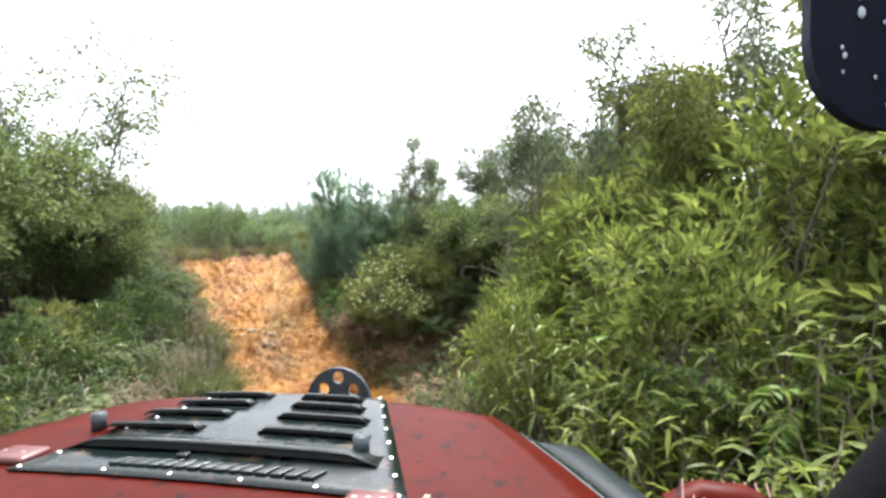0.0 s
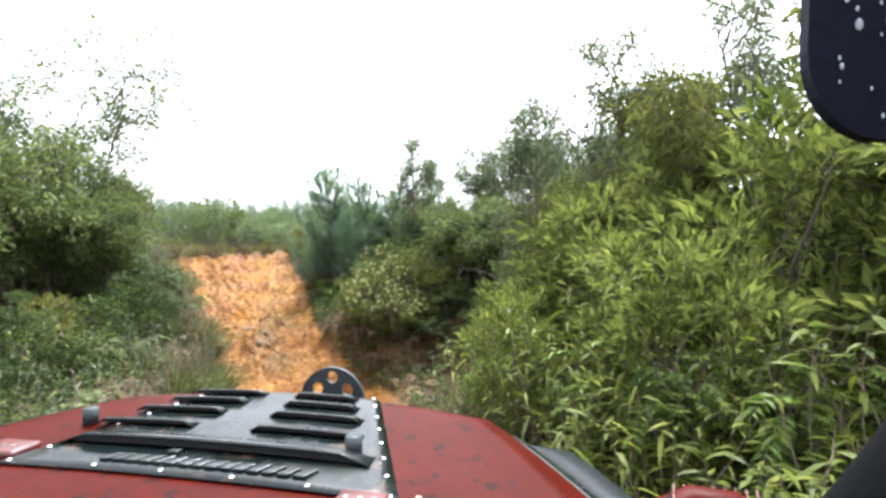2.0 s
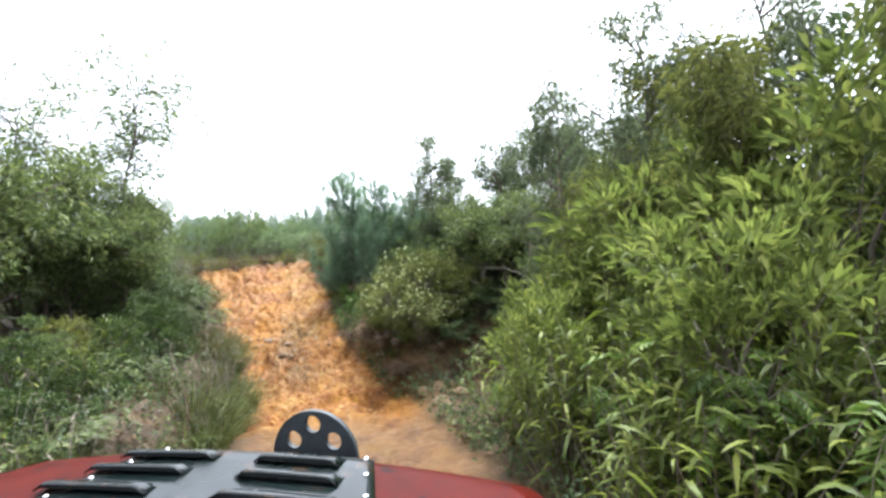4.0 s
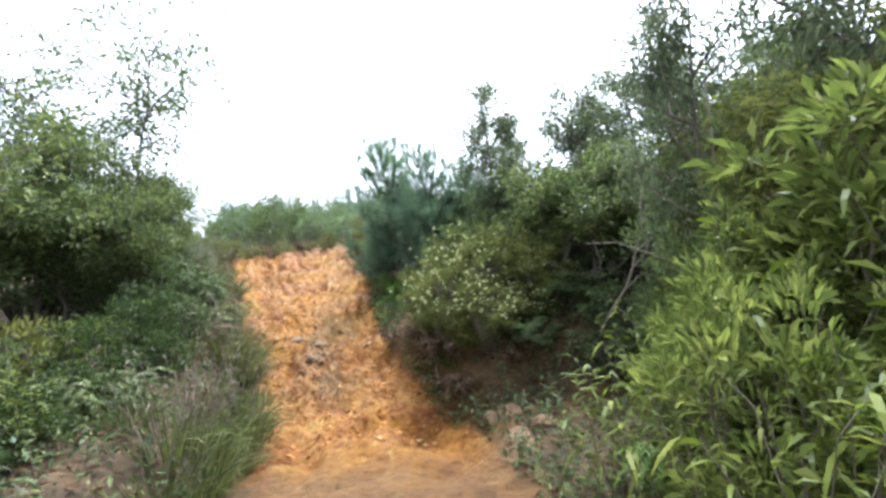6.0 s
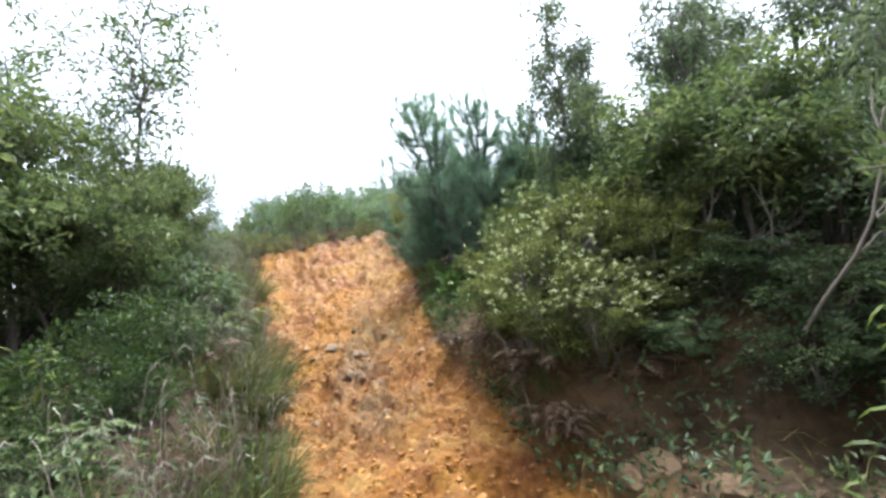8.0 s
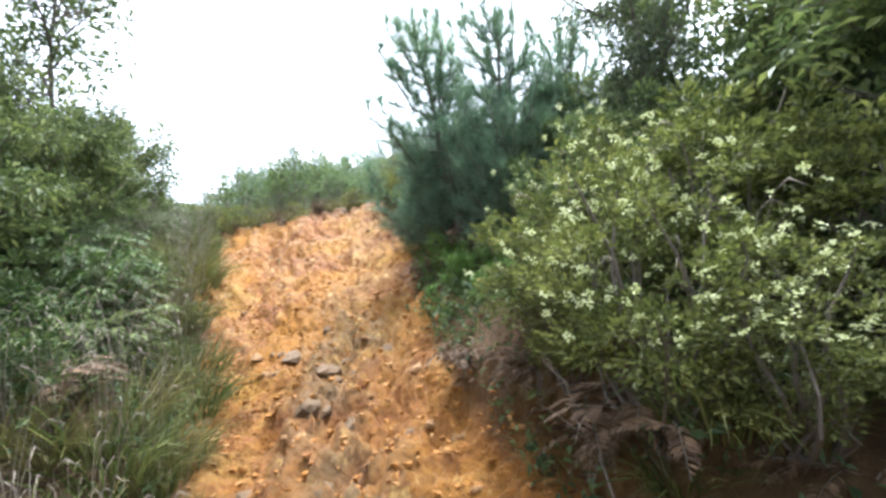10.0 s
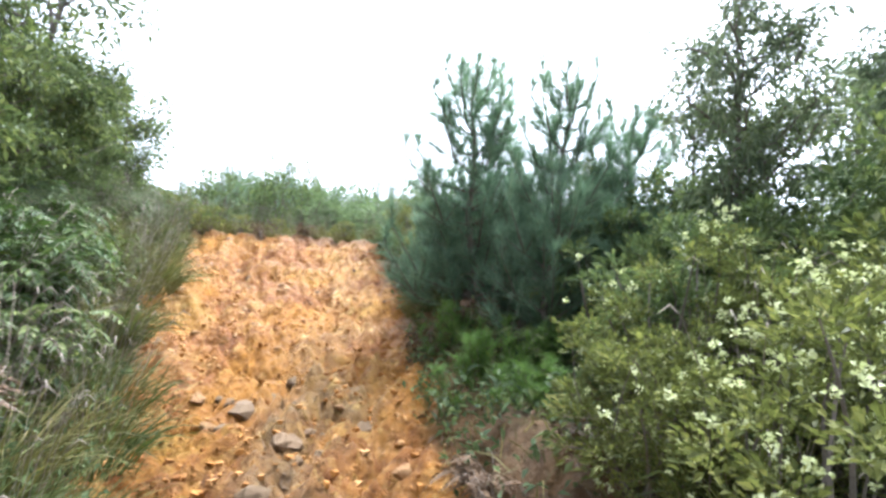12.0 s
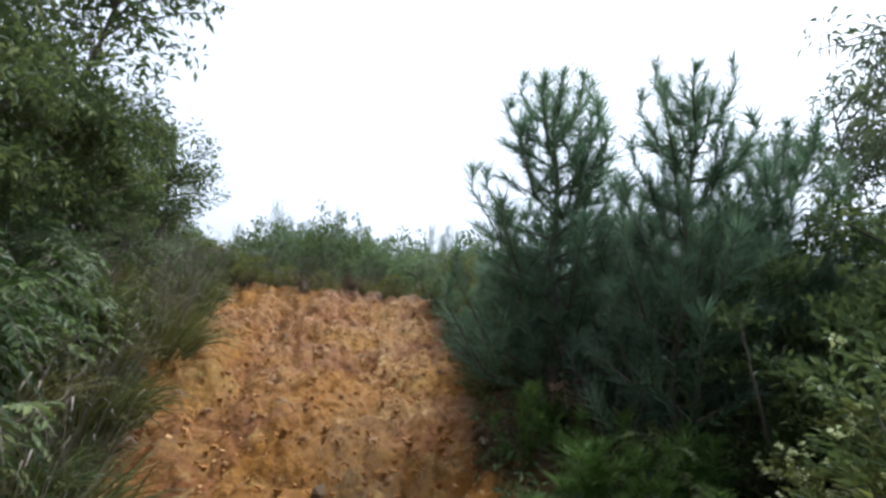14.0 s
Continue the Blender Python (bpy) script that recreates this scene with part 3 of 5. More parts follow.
def sapling(seed, stems, h, reach, per, size, label, mat):
    """Upright wand-like stems with tufts of long drooping leaves round their upper part."""
    rng = np.random.default_rng(seed)
    ob = plant("leafy_sapling", label, "shrub")
    paths, base, way = [], [], []
    for _ in range(stems):
        ang, hh = rng.random() * 2 * math.pi, h * (0.45 + 0.6 * rng.random())
        rr = reach * rng.random() ** 0.6
        d = np.array([math.cos(ang), math.sin(ang), 0])
        stem = wavy(d * rr * 0.25 - [0, 0, 0.1], d * rr + [0, 0, hh], 0.007, 0.002, rng, 6, 0.06)
        paths.append(stem)
        for k in range(per):
            s = 0.25 + 0.75 * ((k + rng.random()) / per) ** 0.7
            j = min(int(s * 5), 4)
            p0, p1 = np.array(stem[j][0]), np.array(stem[j + 1][0])
            base.append(p0 + (p1 - p0) * (s * 5 - j))
            a2 = k * 2.4 + ang + rng.normal() * 0.4
            way.append([math.cos(a2), math.sin(a2), 0.75 * s + 0.35 * rng.normal()])
    v, f = tubes(paths, 3)
    tagged(part_np("stem", v, f, TWIG, ob), "thin upright stems", kind="stuff")
    n = len(base)
    ln = size * (0.6 + 0.7 * rng.random(n))
    v, f = lances(np.array(base), np.array(way), ln, ln * 0.15, 0.4 + 0.5 * rng.random(n), rng)
    part_np("foliage", v, f, mat, ob)
    return ob


def grass_tuft(seed, n, h, reach, label, mat=STRAW, name="grass_tuft", width=0.011):
    rng = np.random.default_rng(seed)
    ob = plant(name, label, "grass")
    a = rng.random(n) * 2 * math.pi
    d = np.stack([np.cos(a), np.sin(a), np.zeros(n)], 1)
    base = d * (rng.random((n, 1)) ** 0.7) * reach * 0.35 - [0, 0, 0.03]
    v, f = blades(base, d * (0.15 + 0.5 * rng.random((n, 1))) + [0, 0, 1], h * (0.45 + 0.65 * rng.random(n)), width, 0.25 + 0.5 * rng.random(n), rng)
    part_np("tussock", v, f, mat, ob)
    m = max(6, n // 22)
    a = rng.random(m) * 2 * math.pi
    d = np.stack([np.cos(a), np.sin(a), np.zeros(m)], 1)
    pieces = []
    for k in range(m):
        o, e = d[k] * reach * 0.12, d[k] * reach * (0.25 + 0.35 * rng.random()) + [0, 0, h * (0.9 + 0.35 * rng.random())]
        mid = (o + e) / 2 + [0, 0, 0.12 * h]
        pieces.append([(o, 0.0022), (mid, 0.0018), (e, 0.0014), (e + d[k] * 0.05 + [0, 0, 0.03], 0.004), (e + d[k] * 0.1, 0.001)])
    v, f = tubes(pieces, 3)
    part_np("seed_stalk", v, f, TWIG, ob, "thin pale seed stalks")
    return ob


# ---- planting: the large trees and shrubs ----
SIZE = {}


def first(ob, r, h):
    """Keeps a plant's own reach and height, so that its copies can be grown to size. It is planted by grow()."""
    SIZE[ob.name] = (r, h, [True])
    return ob


def grow(ob, x, y, r, top, turn=0.0, sink=0.06, tilt=(0, 0), label=""):
    """Plants ob, or a copy of it, at (x, y), with reach r and its top at that height."""
    r0, h0, fresh = SIZE[ob.name]
    z = lie_z(x, y) - sink
    m = pose(x, y, z, tilt[0], tilt[1], turn) @ Matrix.Diagonal((r / r0, r / r0, max(0.5 * h0 * r / r0, top - z) / h0, 1))
    if fresh[0]:
        fresh[0] = False
        ob.matrix_basis = m
        return ob
    ob_m = ob.matrix_basis.copy()
    ob.matrix_basis = Matrix()
    c = copy_thing(ob, m)
    ob.matrix_basis = ob_m
    if label:
        tagged(c, label)
    return c


def grow_all(ob, rows):
    for x, y, r, top, turn in rows:
        grow(ob, x, y, r, top, turn)


bush_dark = first(leafy_bush(11, 1.0, 2.4, 110, 46, 0.105, LEAF_DARK, "dense dark green leafy shrub on the overgrown bank", spread=0.19), 1.1, 2.65)
bush_mid = first(leafy_bush(12, 1.0, 2.2, 100, 52, 0.096, LEAF_MID, "leafy mid-green shrub crowding the edge of the track", spread=0.17), 1.1, 2.4)
bush_light = first(leafy_bush(13, 0.9, 2.2, 85, 44, 0.125, LEAF_LIGHT, "light green narrow-leaved shrub beside the track", long=3.4, spread=0.16), 1.0, 2.4)
bush_grey = first(leafy_bush(14, 0.95, 2.1, 150, 42, 0.076, LEAF_GREY, "dull grey-green shrub on the bank", spread=0.17), 1.05, 2.3)
flowering = first(leafy_bush(21, 0.6, 1.5, 95, 64, 0.05, LEAF_OLIVE, "green shrub covered in pale yellow flower heads", "flowering_shrub", "shrub", 2.2, 0.11, 32, low=0.25), 0.66, 1.65)

# left bank, far to near
bush_olive = first(leafy_bush(15, 0.9, 1.9, 90, 50, 0.09, LEAF_OLIVE, "olive-green leafy shrub on top of the earth bank", spread=0.15, low=0.2), 1.0, 2.1)
low_shrub = first(leafy_bush(16, 0.5, 0.65, 30, 17, 0.095, LEAF_LIP, "low yellow-green shrub on the lip of the slope", spread=0.1), 0.56, 0.72)
tree_shade = first(open_tree(35, 3.2, 0.05, 1.3, 0.4, 105, 56, 0.12, LEAF_SHADE, "spreading leafy tree that shades the bank", spread=0.2), 1.5, 3.6)

grow_all(bush_dark, ((-8.9, 9.9, 1.5, 4.5, 0), (-9.8, 12.3, 1.3, 3.9, 200), (-8.2, 5.4, 1.5, 4.6, 310), (-11.0, 8.2, 1.7, 5.2, 30), (-7.6, 10.6, 0.9, 3.1, 95), (-6.9, 3.4, 1.4, 4.2, 220), (-10.6, 14.4, 1.3, 4.2, 10)))
grow_all(bush_mid, ((-6.9, 9.9, 0.7, 2.9, 250), (-9.3, 13.9, 0.85, 3.6, 140), (-5.3, 8.5, 0.5, 1.8, 90), (-6.2, 10.6, 0.5, 2.2, 280), (-10.2, 15.8, 0.9, 3.9, 60), (-8.1, 12.6, 0.6, 3.2, 45), (-10.4, 17.3, 0.6, 3.7, 85), (-9.0, 8.6, 1.1, 4.4, 160)))
grow_all(bush_grey, ((-9.2, 14.9, 0.5, 3.2, 80), (-7.3, 11.3, 0.6, 2.8, 180), (-8.5, 13.8, 0.5, 3.1, 140), (-10.1, 16.4, 0.45, 3.5, 220)))
grow_all(tree_shade, ((-6.9, 7.3, 1.5, 4.1, 0), (-7.7, 9.2, 1.6, 4.8, 80), (-6.5, 9.6, 1.0, 3.7, 150), (-6.3, 5.2, 1.4, 3.7, 220), (-7.6, 11.3, 1.0, 4.6, 300), (-8.5, 12.8, 1.0, 4.7, 40), (-7.0, 10.6, 0.8, 3.9, 110), (-7.4, 3.6, 1.5, 4.2, 10)))
shrub_glossy = first(leafy_bush(17, 0.7, 1.2, 80, 34, 0.085, LEAF_GLOSS, "dark green leafy shrub on the edge of the bank", spread=0.14), 0.8, 1.35)
grow_all(shrub_glossy, ((-4.95, 7.2, 0.55, 1.75, 0), (-5.3, 8.2, 0.6, 2.0, 100), (-4.55, 6.5, 0.45, 1.35, 200), (-5.6, 9.2, 0.5, 2.15, 300), (-4.5, 7.7, 0.4, 1.5, 30), (-4.3, 5.6, 0.5, 1.35, 160), (-3.9, 4.7, 0.5, 1.1, 260), (-4.9, 8.6, 0.4, 1.7, 80), (-5.0, 5.6, 0.6, 1.7, 330), (-4.5, 4.5, 0.6, 1.45, 200), (-4.9, 3.3, 0.8, 2.1, 100), (-4.0, 2.9, 0.7, 1.4, 20)))
grow_all(bush_mid, ((-5.3, 6.2, 0.4, 1.75, 30), (-10.6, 18.2, 0.7, 3.9, 20)))
# right bank, far to near
grow_all(bush_dark, ((1.6, 9.6, 1.0, 3.0, 60), (-1.2, 11.9, 0.8, 2.9, 130), (2.9, 7.2, 1.3, 3.7, 210), (0.2, 11.4, 1.1, 3.5, 300), (2.6, 10.6, 1.4, 3.7, 15), (-0.6, 13.6, 1.1, 3.4, 270), (-2.0, 15.4, 0.9, 3.6, 75), (4.6, 5.2, 1.6, 4.4, 160), (1.0, 10.2, 0.9, 3.2, 110)))
grow_all(bush_mid, ((-0.6, 10.4, 0.6, 2.6, 0), (-1.15, 10.2, 0.65, 2.4, 150), (-2.4, 14.5, 0.6, 2.9, 300), (-3.4, 15.8, 0.5, 3.0, 40), (-4.6, 17.4, 0.6, 3.7, 120), (3.4, 9.4, 1.4, 4.2, 250), (1.4, 7.4, 0.75, 2.5, 320), (1.35, 6.5, 0.6, 2.2, 140)))
grow_all(bush_olive, ((-0.55, 9.5, 0.7, 2.5, 0), (-1.6, 9.3, 0.45, 1.95, 120), (-0.1, 9.0, 0.55, 2.2, 300), (1.5, 7.0, 0.6, 2.3, 40), (-3.3, 14.2, 0.4, 2.8, 70)))
grow_all(tree_shade, ((0.75, 9.1, 1.1, 3.1, 60), (0.2, 10.2, 0.9, 3.2, 310)))
grow_all(bush_dark, ((0.3, 8.8, 0.5, 1.55, 0), (0.85, 8.4, 0.55, 1.5, 70), (1.25, 7.8, 0.5, 1.4, 140), (0.1, 9.5, 0.5, 1.8, 210), (-0.2, 8.35, 0.35, 1.15, 280), (0.55, 8.1, 0.4, 1.05, 30)))
grow_all(bush_grey, ((0.9, 10.0, 0.8, 3.0, 45), (-1.9, 13.2, 0.5, 2.6, 20), (-3.9, 16.6, 0.5, 3.3, 120), (1.9, 8.1, 0.9, 2.7, 220)))
grow_all(bush_light, ((0.68, 4.75, 0.55, 1.85, 0), (0.75, 5.6, 0.45, 1.7, 45), (2.0, 5.2, 1.1, 3.1, 90), (3.0, 4.1, 1.2, 3.4, 30), (2.3, 6.4, 1.1, 3.2, 280), (1.7, 3.5, 0.75, 2.3, 140), (3.5, 2.5, 1.1, 3.3, 100), (1.35, 5.6, 0.8, 2.2, 330)))
# flowering shrubs by the foot of the slope
grow_all(flowering, ((-1.15, 8.55, 0.5, 2.0, 0), (-0.75, 8.4, 0.42, 1.55, 120), (-1.3, 9.8, 0.5, 2.4, 220), (-0.75, 9.15, 0.5, 2.15, 40), (-1.4, 10.4, 0.4, 1.95, 300), (-0.3, 8.7, 0.42, 1.45, 80), (-1.55, 9.1, 0.32, 1.7, 190)))

# trees
tree_left = first(open_tree(31, 6.3, 0.05, 2.2, 0.42, 120, 26, 0.135, LEAF_MID, "tall thin-crowned tree with open sprays of dark leaves", lean=(1.0, 0.2), spread=0.17), 2.0, 6.8)
grow_all(tree_left, ((-8.5, 11.9, 1.9, 8.4, 0), (-9.6, 11.0, 1.8, 7.7, 140), (-9.9, 13.0, 1.3, 6.6, 220), (-8.0, 6.9, 1.3, 5.2, 200), (-12.6, 16.4, 1.6, 5.6, 60)))
tree_young = first(open_tree(32, 3.2, 0.05, 0.9, 0.25, 95, 55, 0.085, LEAF_MID, "young broad-leaved tree on the edge of the bank", spread=0.13), 1.0, 3.5)
grow_all(tree_young, ((-9.4, 14.6, 0.95, 5.5, 0), (-10.4, 15.2, 0.9, 5.4, 90), (-10.3, 13.2, 0.9, 5.0, 200), (-8.1, 12.9, 0.55, 3.7, 130), (-7.4, 9.3, 0.8, 4.0, 250), (-8.7, 11.9, 0.7, 4.4, 20)))
tree_right = first(open_tree(33, 5.2, 0.06, 1.2, 0.22, 125, 52, 0.10, LEAF_GREY, "slender tree with drooping narrow grey-green leaves", long=4.2, droop=0.5, spread=0.15), 1.2, 5.6)
grow_all(tree_right, ((-0.6, 11.2, 0.75, 5.3, 0), (0.95, 11.0, 0.9, 5.0, 130), (2.2, 11.2, 1.0, 5.9, 60), (-0.3, 13.2, 0.7, 5.2, 30), (1.55, 7.2, 0.7, 4.7, 210), (2.6, 6.8, 0.9, 5.4, 300), (3.7, 6.1, 1.0, 5.5, 15), (3.1, 15.5, 1.6, 6.4, 140), (4.9, 13.0, 1.4, 6.0, 20), (4.2, 10.2, 1.2, 5.0, 250), (1.7, 12.8, 1.0, 4.9, 310), (-1.2, 14.8, 0.7, 4.4, 100), (1.5, 11.6, 0.9, 4.9, 200), (2.6, 9.9, 0.8, 4.6, 170), (2.9, 8.2, 0.8, 3.9, 90)))
tree_willow = first(open_tree(34, 4.3, 0.05, 1.2, 0.15, 125, 50, 0.12, LEAF_OLIVE, "young tree with long light green leaves beside the track", long=5.0, droop=0.45, spread=0.16), 1.2, 4.6)
grow_all(tree_willow, ((1.7, 6.0, 0.8, 2.9, 0), (2.5, 4.8, 0.9, 3.7, 80), (3.0, 6.1, 1.1, 4.2, 200), (2.2, 7.4, 1.0, 3.4, 320), (3.5, 3.5, 1.1, 3.9, 30)))

# pines at the right edge of the slope
pine_big = first(pine(41, 3.4, 0.8, "tall young pine with long soft green needles", 70, length=0.24, step=0.25), 1.05, 3.75)
grow_all(pine_big, ((-2.7, 12.6, 1.15, 4.8, 0), (-1.9, 11.9, 0.85, 4.3, 140), (-1.2, 12.1, 0.8, 4.0, 260)))
pine_broad = first(pine(43, 2.8, 0.95, "broad bushy pine with soft long needles", 78, length=0.19, step=0.24), 1.2, 3.1)
grow_all(pine_broad, ((-2.2, 12.6, 0.9, 3.5, 0), (-3.5, 13.7, 0.55, 3.2, 150), (-2.8, 13.4, 0.9, 3.7, 80), (-3.1, 12.9, 0.6, 3.0, 230), (-1.5, 12.4, 0.8, 3.3, 300)))
pine_small = first(pine(42, 0.75, 0.4, "small pine seedling with bright green needles", 70, "pine_seedling", mat=NEEDLE_YOUNG), 0.45, 0.95)
grow_all(pine_small, ((-2.45, 11.1, 0.42, 1.6, 0), (-2.05, 10.5, 0.36, 1.3, 70), (-2.75, 11.9, 0.36, 1.8, 250), (-1.95, 11.3, 0.4, 1.7, 160)))

grow_all(bush_mid, ((-1.35, 11.6, 0.7, 2.7, 75), (-0.8, 11.2, 0.7, 2.9, 260), (-3.6, 14.2, 0.42, 2.5, 110), (-4.0, 15.1, 0.45, 2.85, 200), (-4.75, 16.5, 0.45, 3.35, 20)))
grow_all(tree_young, ((-1.3, 12.3, 0.7, 3.5, 330), (-0.4, 11.6, 0.8, 4.0, 60)))
grow_all(low_shrub, [(x, y, r, lie_z(x, y) + h, a) for x, y, r, h, a in ((-10.1, 17.1, 0.5, 0.62, 140), (-9.25, 17.05, 0.42, 0.6, 300), (-8.5, 17.2, 0.34, 0.42, 70), (-10.8, 17.3, 0.5, 0.7, 10), (-7.7, 17.5, 0.3, 0.36, 190), (-6.1, 17.4, 0.3, 0.4, 240), (-4.3, 15.9, 0.36, 0.7, 200), (-4.7, 16.9, 0.4, 0.6, 110), (-3.75, 14.6, 0.3, 0.6, 250), (-5.6, 6.9, 0.5, 0.9, 20))])

# ferns and tall herbs by the vehicle
fern_right = first(fern(51, 24, 1.25, 0.75, "bright green fern with drooping toothed fronds"), 1.0, 1.3)
grow_all(fern_right, ((1.5, 3.6, 0.95, 1.3, 120), (0.6, 5.5, 0.6, 0.9, 60), (2.1, 3.2, 1.05, 1.4, 20), (1.2, 4.4, 0.7, 1.1, 80)))
sap = first(sapling(55, 22, 1.5, 0.6, 17, 0.19, "leafy sapling with long drooping yellow-green leaves", LEAF_SAP), 0.75, 1.65)
grow_all(sap, ((0.62, 4.3, 0.6, 1.45, 0), (0.42, 5.1, 0.55, 1.2, 60), (1.0, 3.7, 0.65, 1.5, 120), (1.2, 2.9, 0.7, 1.1, 180), (0.3, 6.1, 0.6, 1.1, 240), (1.5, 4.2, 0.8, 1.9, 300), (1.7, 3.2, 0.7, 1.5, 20), (1.05, 5.0, 0.7, 1.7, 80), (2.2, 2.5, 0.8, 1.5, 200), (1.6, 2.2, 0.7, 0.95, 260), (0.9, 3.3, 0.5, 1.0, 310), (1.9, 4.9, 0.9, 2.3, 40), (2.3, 3.9, 0.9, 2.2, 150), (1.4, 5.7, 0.8, 2.1, 220), (0.75, 6.6, 0.6, 1.5, 10)))
grow_all(sap, ((-3.7, 3.9, 0.5, 1.0, 80), (-4.3, 5.6, 0.6, 1.5, 190), (-3.4, 2.6, 0.6, 1.0, 250), (-5.0, 6.9, 0.55, 1.8, 30), (-6.3, 11.3, 0.45, 2.3, 130), (-5.7, 10.2, 0.45, 2.0, 300), (-7.0, 12.2, 0.45, 2.6, 210)))
fern_left = first(fern(52, 20, 0.8, 0.6, "green fern hanging over the edge of the bank", LEAF_SHADE, 7, 0.3), 0.8, 0.85)
grow_all(fern_left, ((-5.1, 9.5, 0.7, 1.8, 0), (-6.9, 11.8, 0.65, 2.3, 90), (-7.9, 13.1, 0.5, 2.7, 180), (-6.0, 10.7, 0.6, 2.0, 30), (-4.4, 6.6, 0.7, 1.3, 240), (-3.6, 4.6, 0.7, 0.9, 120), (-3.3, 3.0, 0.8, 0.9, 10), (-2.5, 12.9, 0.6, 2.4, 70), (-1.9, 11.5, 0.6, 1.8, 190), (-6.5, 11.3, 0.6, 2.2, 60)))
fern_blue = first(fern(54, 20, 0.9, 0.65, "dull green feathery fern on the shaded bank", LEAF_BLUE, 7, 0.36), 0.85, 0.95)
grow_all(fern_blue, ((-5.5, 9.8, 0.7, 2.2, 0), (-6.0, 10.3, 0.7, 2.5, 80), (-6.9, 11.3, 0.7, 2.7, 240), (-7.6, 12.7, 0.6, 2.9, 30), (-6.5, 10.9, 0.6, 2.3, 120), (-8.3, 14.0, 0.5, 3.0, 200)))
fern_dry = first(fern(53, 9, 0.55, 0.5, "withered brown fern fronds on the bank", BROWN, 6, 0.32), 0.65, 0.6)
grow_all(fern_dry, ((-4.75, 8.7, 0.6, 1.4, 0), (-2.25, 9.9, 0.35, 1.05, 100), (-1.5, 8.9, 0.5, 0.9, 290), (-1.2, 8.6, 0.5, 0.8, 60), (-1.25, 8.3, 0.4, 0.6, 200), (-0.6, 8.3, 0.45, 0.75, 330), (-3.0, 11.95, 0.3, 1.6, 20), (-2.75, 12.2, 0.5, 2.0, 280), (-1.75, 9.3, 0.35, 1.1, 10), (-1.1, 8.15, 0.3, 0.6, 140), (-7.9, 17.1, 0.35, 3.3, 45), (-6.9, 17.2, 0.3, 3.35, 160)))

# grass tufts along the edges
tuft = first(grass_tuft(61, 200, 0.85, 0.6, "tall straw-coloured grass tuft arching over the track edge"), 0.5, 0.75)
tuft_green = first(grass_tuft(62, 120, 0.6, 0.6, "tuft of long green grass on the bank", GRASS, width=0.013), 0.4, 0.55)
rng = np.random.default_rng(5)


def tuft_at(k, x, y, s):
    ob = tuft if k % 2 else tuft_green
    grow(ob, float(x), float(y), s * 0.5, lie_z(x, y) + s * 0.75, 360 * rng.random())


for k in range(64):
    y = 3.0 + 14.5 * rng.random()
    if k % 3:
        x = np.interp(y, TRACK_Y, TRACK_LEFT) - 0.1 - 0.8 * rng.random() ** 1.3
    else:
        x = np.interp(y, TRACK_Y, TRACK_RIGHT) + 0.1 + 0.7 * rng.random()
    if k % 3 or not 9.4 < y < 11.4:
        tuft_at(k, x, y, 0.5 + 0.5 * rng.random())
for k in range(70):
    y = 5.5 + 8.5 * rng.random()
    x = np.interp(y, TRACK_Y, TRACK_LEFT) + 0.05 - 0.7 * rng.random()
    tuft_at(0 if k % 4 else 1, x, y, 0.55 + 0.55 * rng.random())
for k in range(90):
    tuft_at(1, -13 + 9.5 * rng.random(), 17.2 + 3.2 * rng.random(), 0.4 + 0.4 * rng.random())
for k in range(55):
    tuft_at(1, -10.2 + 5.4 * rng.random(), 16.95 + 0.9 * rng.random(), 0.16 + 0.2 * rng.random())

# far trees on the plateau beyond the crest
far_bush = first(leafy_bush(71, 1.2, 2.2, 70, 20, 0.165, LEAF_FAR_HAZE, "rounded green shrub, coloured paler for haze, on the plateau beyond the crest", spread=0.22), 1.35, 2.4)
far_green = first(leafy_bush(73, 1.2, 2.2, 70, 20, 0.165, LEAF_MID, "green sapling thicket on the plateau beyond the crest", spread=0.22), 1.35, 2.4)
far_pine = first(pine(72, 2.7, 0.6, "young pine on the plateau beyond the crest", 15), 0.8, 3.0)


def far_top(x, y, most):
    return min(1.7 + most * math.hypot(x, y), lie_z(x, y) + 3.0)


for k in range(150):
    y = 19.8 + 34 * rng.random()
    wide = 0.22 if k < 90 else 0.75
    x = -0.37 * y + (rng.random() * 2 - 1) * wide * y
    top = far_top(x, y, 0.128 + 0.05 * rng.random())
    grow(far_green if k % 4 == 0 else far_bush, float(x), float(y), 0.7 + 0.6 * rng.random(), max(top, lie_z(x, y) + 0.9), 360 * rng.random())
for k in range(60):
    y = 20.5 + 26 * rng.random()
    x = -0.37 * y + (rng.random() * 2 - 1) * (0.2 if k < 40 else 0.5) * y
    top = far_top(x, y, 0.155 + 0.045 * rng.random())
    grow(far_pine, float(x), float(y), 0.4 + 0.25 * rng.random(), max(top, lie_z(x, y) + 1.0), 360 * rng.random())

# thickets that go on to both sides of the banks
for k in range(44):
    side = 1 if k % 2 else -1
    y = -7 + 22 * rng.random()
    x = (6.0 + 6.5 * rng.random()) if side > 0 else (-12.2 - 6.5 * rng.random())
    grow(far_green if k % 3 else far_bush, float(x), float(y), 1.2 + 0.7 * rng.random(), lie_z(x, y) + 1.6 + 1.2 * rng.random(), 360 * rng.random())
for k in range(14):
    grow(far_green, float((2.6 + 2.8 * rng.random()) if k % 2 else (-3.2 - 6 * rng.random())), float(-1.5 - 7 * rng.random()), 1.1, 2.0 + 0.8 * rng.random(), 360 * rng.random())

